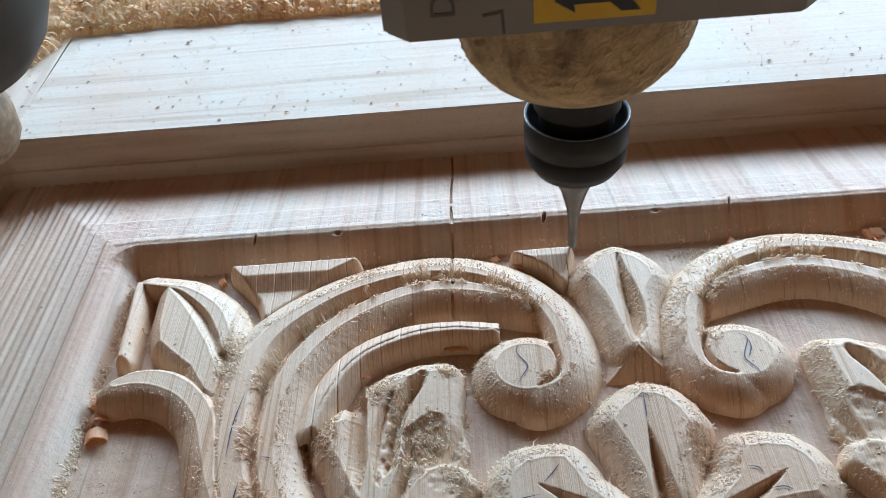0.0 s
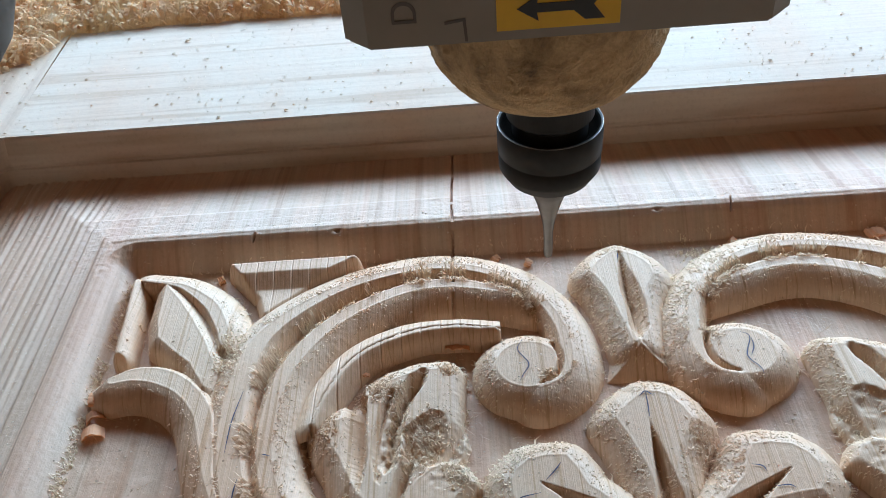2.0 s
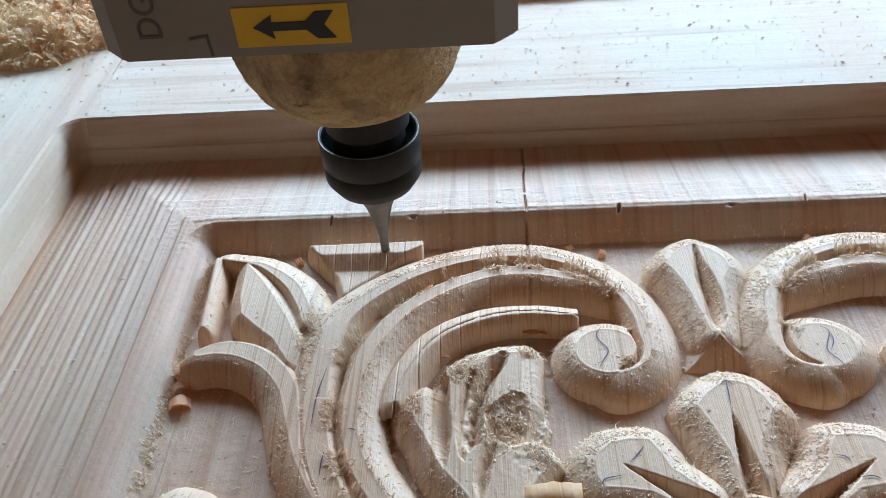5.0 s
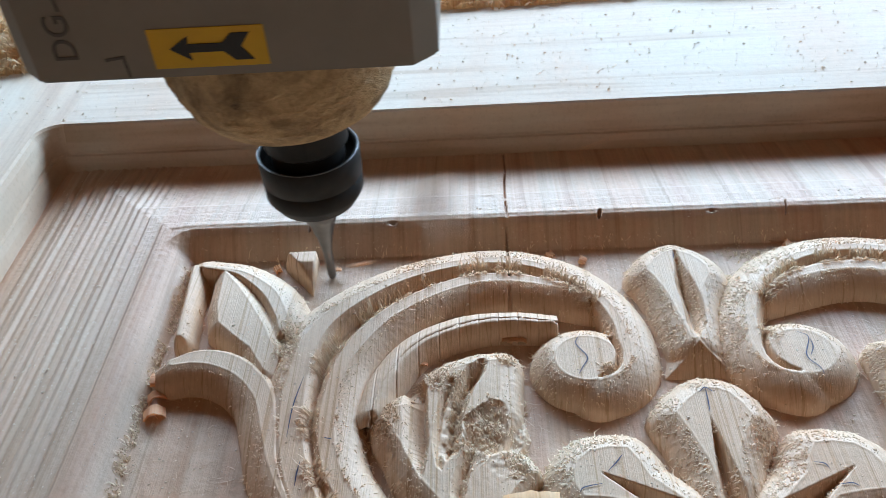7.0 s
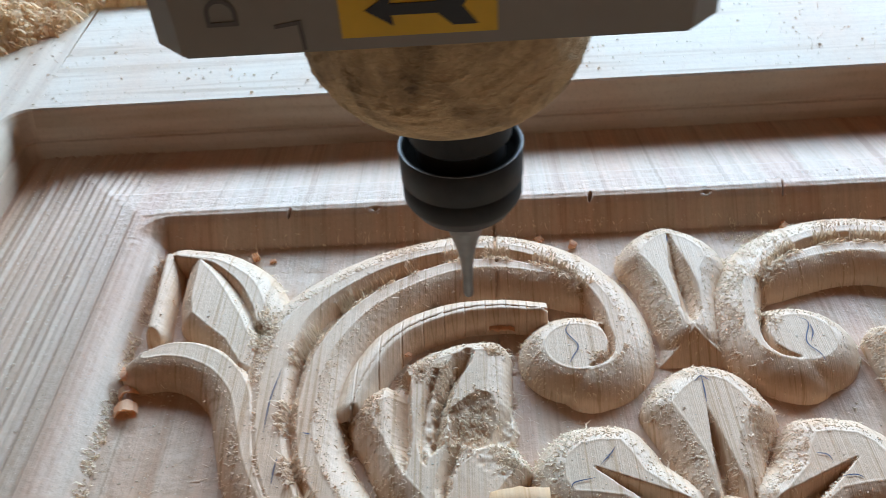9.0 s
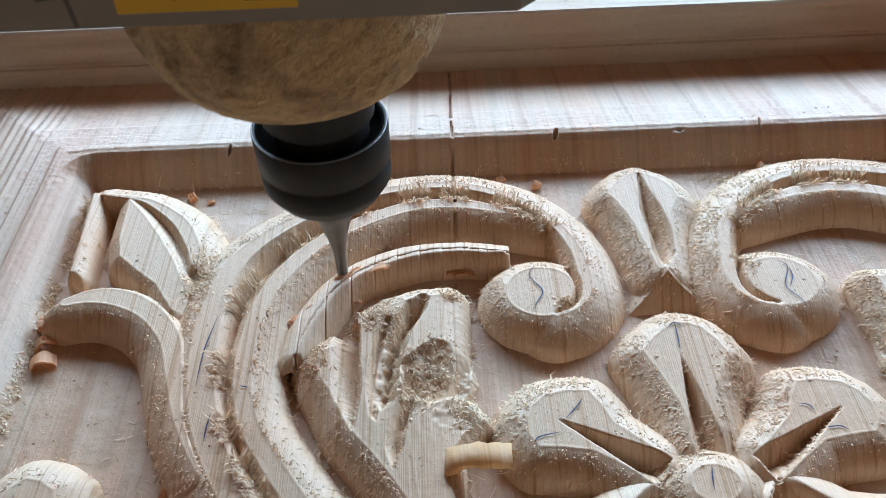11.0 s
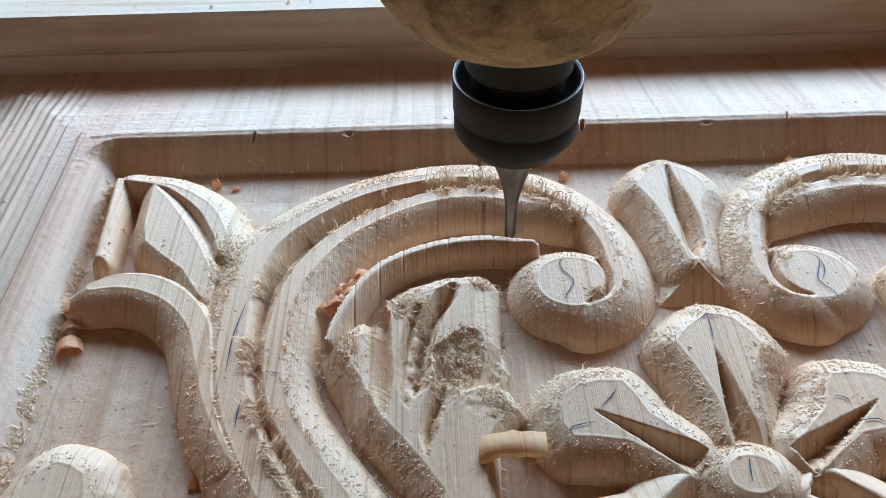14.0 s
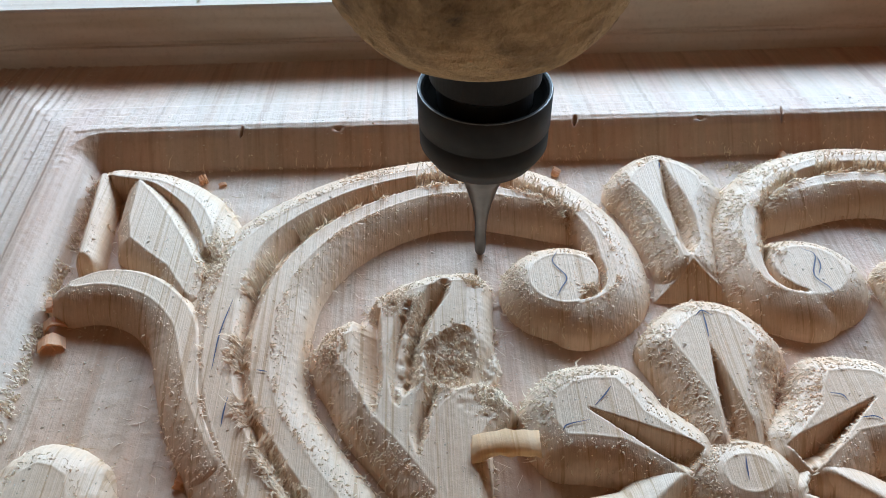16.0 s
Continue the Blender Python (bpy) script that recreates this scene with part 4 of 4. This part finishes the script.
hx, hy = np.meshgrid(np.linspace(-5.5, 4.5, 260), np.linspace(4.2, 8.2, 130))
hz = np.maximum(heap_height(hx, hy), -0.66)
hz[-1, :] = -0.7
hidx = np.arange(hx.size).reshape(hx.shape)
hq = np.stack([hidx[:-1, :-1], hidx[:-1, 1:], hidx[1:, 1:], hidx[1:, :-1]], -1).reshape(-1, 4)
hv = np.stack([hx, hy, hz], -1).reshape(-1, 3)
hq = hq[(hv[hq, 2] > FACE - 0.06).any(1)]
tagged(link_mesh("shavings_heap", hv, hq, SHAVE, None), "heap of pale wood shavings beyond the door", "wood shavings", kind="stuff")
n = 40000
sx_, sy_ = r9.uniform(-4.0, 2.6, n), r9.uniform(4.5, 6.7, n)
sz_ = heap_height(sx_, sy_)
ok = sz_ > FACE - 0.01
sx_, sy_, sz_ = sx_[ok], sy_[ok], sz_[ok]
n = len(sx_)
verts, faces = [], []
for i in range(n):
    ln, wd, a, cu = 0.022 + 0.075 * r9.random() ** 2, 0.006 + 0.018 * r9.random() ** 2, r9.uniform(0, 6.28), r9.uniform(0.1, 1.8)
    ti, ca, sa = r9.uniform(-1.0, 1.0), math.cos(a), math.sin(a)
    base = len(verts)
    for k in range(5):
        f = k / 4 - 0.5
        u_, h_ = ln * f, cu * ln * (0.25 - f * f) + ti * ln * f
        for s in (-0.5, 0.5):
            w_ = s * wd
            verts.append((sx_[i] + u_ * ca - w_ * sa, sy_[i] + u_ * sa + w_ * ca, sz_[i] + 0.012 + h_ + 0.3 * w_))
    faces += [(base + 2 * k, base + 2 * k + 1, base + 2 * k + 3, base + 2 * k + 2) for k in range(4)]
tagged(link_mesh("shavings", verts, np.array(faces), SHAVE, None), "curled golden wood shavings on the heap", "wood shavings", kind="stuff")


# ---- the spindle ----
def turned_bm(profile, n=64, ring=False):
    bm = bmesh.new()
    rings = [[bm.verts.new((r * math.cos(2 * math.pi * i / n), r * math.sin(2 * math.pi * i / n), z)) for i in range(n)] for r, z in profile]
    for a, b in zip(rings[:-1], rings[1:]):
        for i in range(n):
            bm.faces.new((a[i], a[(i + 1) % n], b[(i + 1) % n], b[i]))
    if ring:
        a, b = rings[-1], rings[0]
        for i in range(n):
            bm.faces.new((a[i], a[(i + 1) % n], b[(i + 1) % n], b[i]))
    else:
        bm.faces.new(rings[0][::-1])
        bm.faces.new(rings[-1])
    return bm


def text_bm(body, size):
    cu = bpy.data.curves.new("lettering", "FONT")
    cu.body, cu.size, cu.extrude = body, size, 0.002
    ob = bpy.data.objects.new("lettering", cu)
    me = bpy.data.meshes.new_from_object(ob)
    bm = bmesh.new()
    bm.from_mesh(me)
    bpy.data.objects.remove(ob)
    return bm


def flat_bm(outline, z0, z1):
    """A thin plate in x and z, standing against the body's front."""
    bm = bmesh.new()
    a = [bm.verts.new((x, z0, z)) for x, z in outline]
    b = [bm.verts.new((x, z1, z)) for x, z in outline]
    bm.faces.new(a)
    bm.faces.new(b[::-1])
    for i in range(len(a)):
        j = (i + 1) % len(a)
        bm.faces.new((a[j], a[i], b[i], b[j]))
    return bm


HALF, DEEP, BOT = 0.625, 0.68, 1.42
SHIFT = -0.035


def build_spindle():
    sp = empty("spindle", "grey square router spindle with a dusty nose and ball-nose cutter", "spindle", "spindles on the gantry")
    bm = box_bm(SHIFT - HALF, SHIFT + HALF, -DEEP, DEEP, BOT, 5.2)
    up = [e for e in bm.edges if abs(e.verts[0].co.z - e.verts[1].co.z) > 1]
    bmesh.ops.bevel(bm, geom=up, offset=0.07, segments=1, affect="EDGES")
    low = [e for e in bm.edges if abs(e.verts[0].co.z - BOT) < 1e-4 and abs(e.verts[1].co.z - BOT) < 1e-4]
    bmesh.ops.bevel(bm, geom=low, offset=0.012, segments=2, affect="EDGES")
    body = part("body", bm, BODY, sp, "grey anodised square motor body")
    sx, sz0, sz1 = SHIFT - 0.03, BOT + 0.035, BOT + 0.158
    sticker = part("sticker", flat_bm([(sx - 0.168, sz0), (sx + 0.168, sz0), (sx + 0.168, sz1), (sx - 0.168, sz1)], -DEEP - 0.003, -DEEP + 0.002), YELLOW, body, "yellow sticker with a black arrow")
    m = (sz0 + sz1) / 2
    arrow = [(-0.125, 0), (-0.06, 0.052), (-0.065, 0.018), (0.045, 0.018), (0.08, 0.058), (0.14, 0.058), (0.105, 0.0), (0.14, -0.058), (0.08, -0.058), (0.045, -0.018), (-0.065, -0.018), (-0.06, -0.052)]
    part("arrow", flat_bm([(sx + 0.9 * a, m + 0.72 * b) for a, b in arrow], -DEEP - 0.006, -DEEP - 0.002), ARROW, sticker)
    bm = text_bm("DG", 0.10)
    bmesh.ops.transform(bm, matrix=Matrix.Translation((-0.45, -DEEP - 0.001, BOT + 0.07)) @ Matrix.Rotation(radians(-90), 4, "Y") @ Matrix.Rotation(radians(90), 4, "X"), verts=bm.verts)
    part("lettering", bm, ENGRAVE, body)
    for x, z in ((-0.52, BOT + 0.225), (-0.375, BOT + 0.012)):
        part("mark", flat_bm([(x, z + 0.062), (x + 0.058, z + 0.07), (x + 0.062, z), (x + 0.054, z), (x + 0.050, z + 0.060), (x, z + 0.053)], -DEEP - 0.002, -DEEP + 0.001), ENGRAVE, body)
    prof = [(0.16, 0.925), (0.222, 0.910), (0.264, 0.912), (0.304, 0.925), (0.348, 0.958), (0.388, 1.010), (0.417, 1.07), (0.434, 1.14), (0.441, 1.22), (0.441, 1.45)]
    kr, kz = [p[0] for p in prof], [p[1] for p in prof]
    ks = np.linspace(0, len(prof) - 1, 60)
    bm = turned_bm([(np.interp(s, range(len(prof)), kr), np.interp(s, range(len(prof)), kz)) for s in ks], 200)
    for v in bm.verts:
        n = noise.noise(v.co * 9.0) * 0.010 + noise.noise(v.co * 28.0) * 0.008 + noise.noise(v.co * 60.0) * 0.008
        r = v.co.xy.length
        if r > 0.01:
            v.co.xy *= 1 + n / r
        v.co.z += n * 0.6
    bmesh.ops.translate(bm, vec=(-0.022, 0, 0), verts=bm.verts)
    part("nose", bm, DUSTY, sp, "round nose caked with sawdust", smooth=True)
    part("shaft", turned_bm([(0.10, 0.60), (0.15, 0.605), (0.15, 0.74), (0.172, 0.76), (0.172, 0.91)]), BLACK, sp, smooth=False)
    nut = part("collet_nut", turned_bm([(0.085, 0.455), (0.15, 0.455), (0.172, 0.465), (0.200, 0.51), (0.206, 0.522), (0.206, 0.582), (0.2015, 0.586), (0.2015, 0.592), (0.209, 0.598), (0.210, 0.714), (0.207, 0.717), (0.198, 0.717), (0.1975, 0.56), (0.05, 0.55)], 72), BLACK, sp, "black oxide collet nut", smooth=True)
    # lining added to keep the hollow as dark as deep shade
    part("recess", turned_bm([(0.1975, 0.7155), (0.190, 0.713), (0.185, 0.675), (0.14, 0.670), (0.14, 0.61), (0.1965, 0.61)], 72, True), RECESS_SHADE, nut)
    # steel ring added to draw the thin highlight along the nut's top edge
    part("rim", turned_bm([(0.2085, 0.7165), (0.2078, 0.7190), (0.2058, 0.7190), (0.2052, 0.7165)], 72, True), STEEL, nut, "thin bright ring for the rim highlight")
    part("cutter", turned_bm([(0.004, 0.0), (0.012, 0.003), (0.018, 0.012), (0.020, 0.03), (0.020, 0.10), (0.0215, 0.155), (0.026, 0.195), (0.035, 0.245), (0.048, 0.295), (0.060, 0.335), (0.071, 0.362), (0.073, 0.37), (0.073, 0.50)], 40), CARBIDE, sp, "tapered carbide ball-nose cutter", smooth=True)
    return sp


spindle = build_spindle()
second = empty("spindle", "dark round router spindle with a dusty empty collet", "spindle", "spindles on the gantry")
part("body", turned_bm([(0.45, 1.40), (0.60, 1.44), (0.62, 5.2)], 72), DARKBODY, second, "dark round motor body", smooth=False)
part("nose", turned_bm([(0.20, 0.80), (0.28, 0.79), (0.38, 0.83), (0.46, 0.92), (0.52, 1.05), (0.55, 1.20), (0.56, 1.42)], 72), DARKBODY, second, "dark round nose", smooth=True)
part("collet_nut", turned_bm([(0.085, 0.455), (0.15, 0.455), (0.185, 0.475), (0.215, 0.53), (0.222, 0.62), (0.21, 0.70), (0.16, 0.74), (0.15, 0.82)], 64), GRIMY, second, "collet nut caked with sawdust", smooth=True)

TIP = [(0.0, 0.531, 3.158, 0.10), (0.3, 0.461, 3.125, 0.03), (0.5, 0.415, 3.098, 0.01), (0.6, 0.358, 3.120, 0.03), (0.9, 0.335, 3.175, 0.03), (1.0, 0.400, 3.138, 0.03), (1.2, 0.445, 3.136, 0.03), (1.5, 0.404, 3.121, 0.03), (1.8, 0.410, 3.121, 0.06), (2.1, 0.412, 3.114, 0.10), (2.4, 0.403, 3.127, 0.17), (2.7, 0.210, 3.133, 0.18), (3.0, -0.114, 3.161, 0.18), (3.2, -0.330, 3.142, 0.18), (3.4, -0.450, 3.185, 0.18), (3.6, -0.454, 3.174, 0.17), (3.9, -0.449, 3.146, 0.12), (4.2, -0.514, 3.171, 0.03), (4.7, -0.62, 3.10, 0.03), (5.2, -0.70, 3.16, 0.03), (5.8, -0.80, 3.06, 0.03), (6.3, -0.880, 3.144, 0.03), (6.5, -0.912, 3.195, 0.05), (6.6, -0.850, 3.199, 0.05), (6.8, -0.690, 3.147, 0.03), (7.0, -0.826, 3.116, 0.00), (7.2, -0.887, 3.138, 0.00), (7.4, -0.772, 3.139, 0.02), (7.6, -0.751, 3.143, 0.06), (7.8, -0.737, 3.133, 0.12), (8.0, -0.752, 3.133, 0.16), (8.2, -0.717, 3.115, 0.18), (8.4, -0.617, 3.092, 0.16)]
TIP += [(8.6, -0.438, 2.885, 0.18), (8.8, -0.285, 2.745, 0.19), (9.0, -0.137, 2.685, 0.19), (9.2, 0.024, 2.590, 0.19), (9.4, 0.022, 2.560, 0.175), (9.6, -0.022, 2.560, 0.10), (10.1, -0.25, 2.56, 0.03), (10.6, -0.45, 2.45, 0.03), (11.1, -0.42, 2.68, 0.03), (11.5, -0.20, 2.81, 0.02), (11.8, 0.005, 2.820, 0.02), (12.0, 0.160, 2.730, 0.02), (12.2, 0.082, 2.696, 0.02), (12.4, 0.001, 2.632, 0.01), (12.6, -0.152, 2.646, 0.01), (12.8, -0.310, 2.603, 0.01), (13.0, -0.421, 2.494, 0.01), (13.2, -0.530, 2.466, 0.01), (13.4, -0.498, 2.572, 0.02), (13.6, -0.367, 2.750, 0.02), (13.8, -0.127, 2.821, 0.02), (14.0, 0.075, 2.792, 0.02), (14.2, 0.076, 2.765, 0.01), (14.4, -0.010, 2.681, 0.01), (14.6, -0.213, 2.678, 0.01), (14.8, -0.352, 2.673, 0.01), (15.0, -0.481, 2.502, 0.01), (15.2, -0.438, 2.589, 0.01), (15.4, -0.308, 2.694, 0.01), (15.6, -0.052, 2.750, 0.01), (15.8, 0.000, 2.716, 0.00), (16.0, -0.010, 2.714, 0.00)]


def motions():
    walk(spindle, [(t, pose(x * U, y * U, z * U)) for t, x, y, z in TIP])
    walk(second, [(t, pose((x - 2.44) * U, y * U, (z + 0.26) * U)) for t, x, y, z in TIP])
    rng = random.Random(4)
    for ob, t, x, y in OFFCUTS:
        s = rng.uniform(0.8, 1.2)
        a, b = rng.uniform(40, 80), rng.uniform(-80, 80)
        here = pose(x, y, 0)
        rows = [(0.0, here), (t, here), (t + 0.06, pose(x + 0.02 * s, y + 0.004, 0.012 * s, a * 0.3, b * 0.3, 20)), (t + 0.16, pose(x + 0.11 * s, y - 0.03 * s, 0.02 * s, a * 0.8, b * 0.8, 50)), (t + 0.32, pose(x + 0.30 * s, y - 0.10 * s, BED + 0.006, a, b, 80))]
        if rows[-1][0] < 16.0:
            rows.append((16.0, rows[-1][1]))
        walk(ob, rows)
    for ob, rows in FLIGHTS:
        walk(ob, rows)


motions()
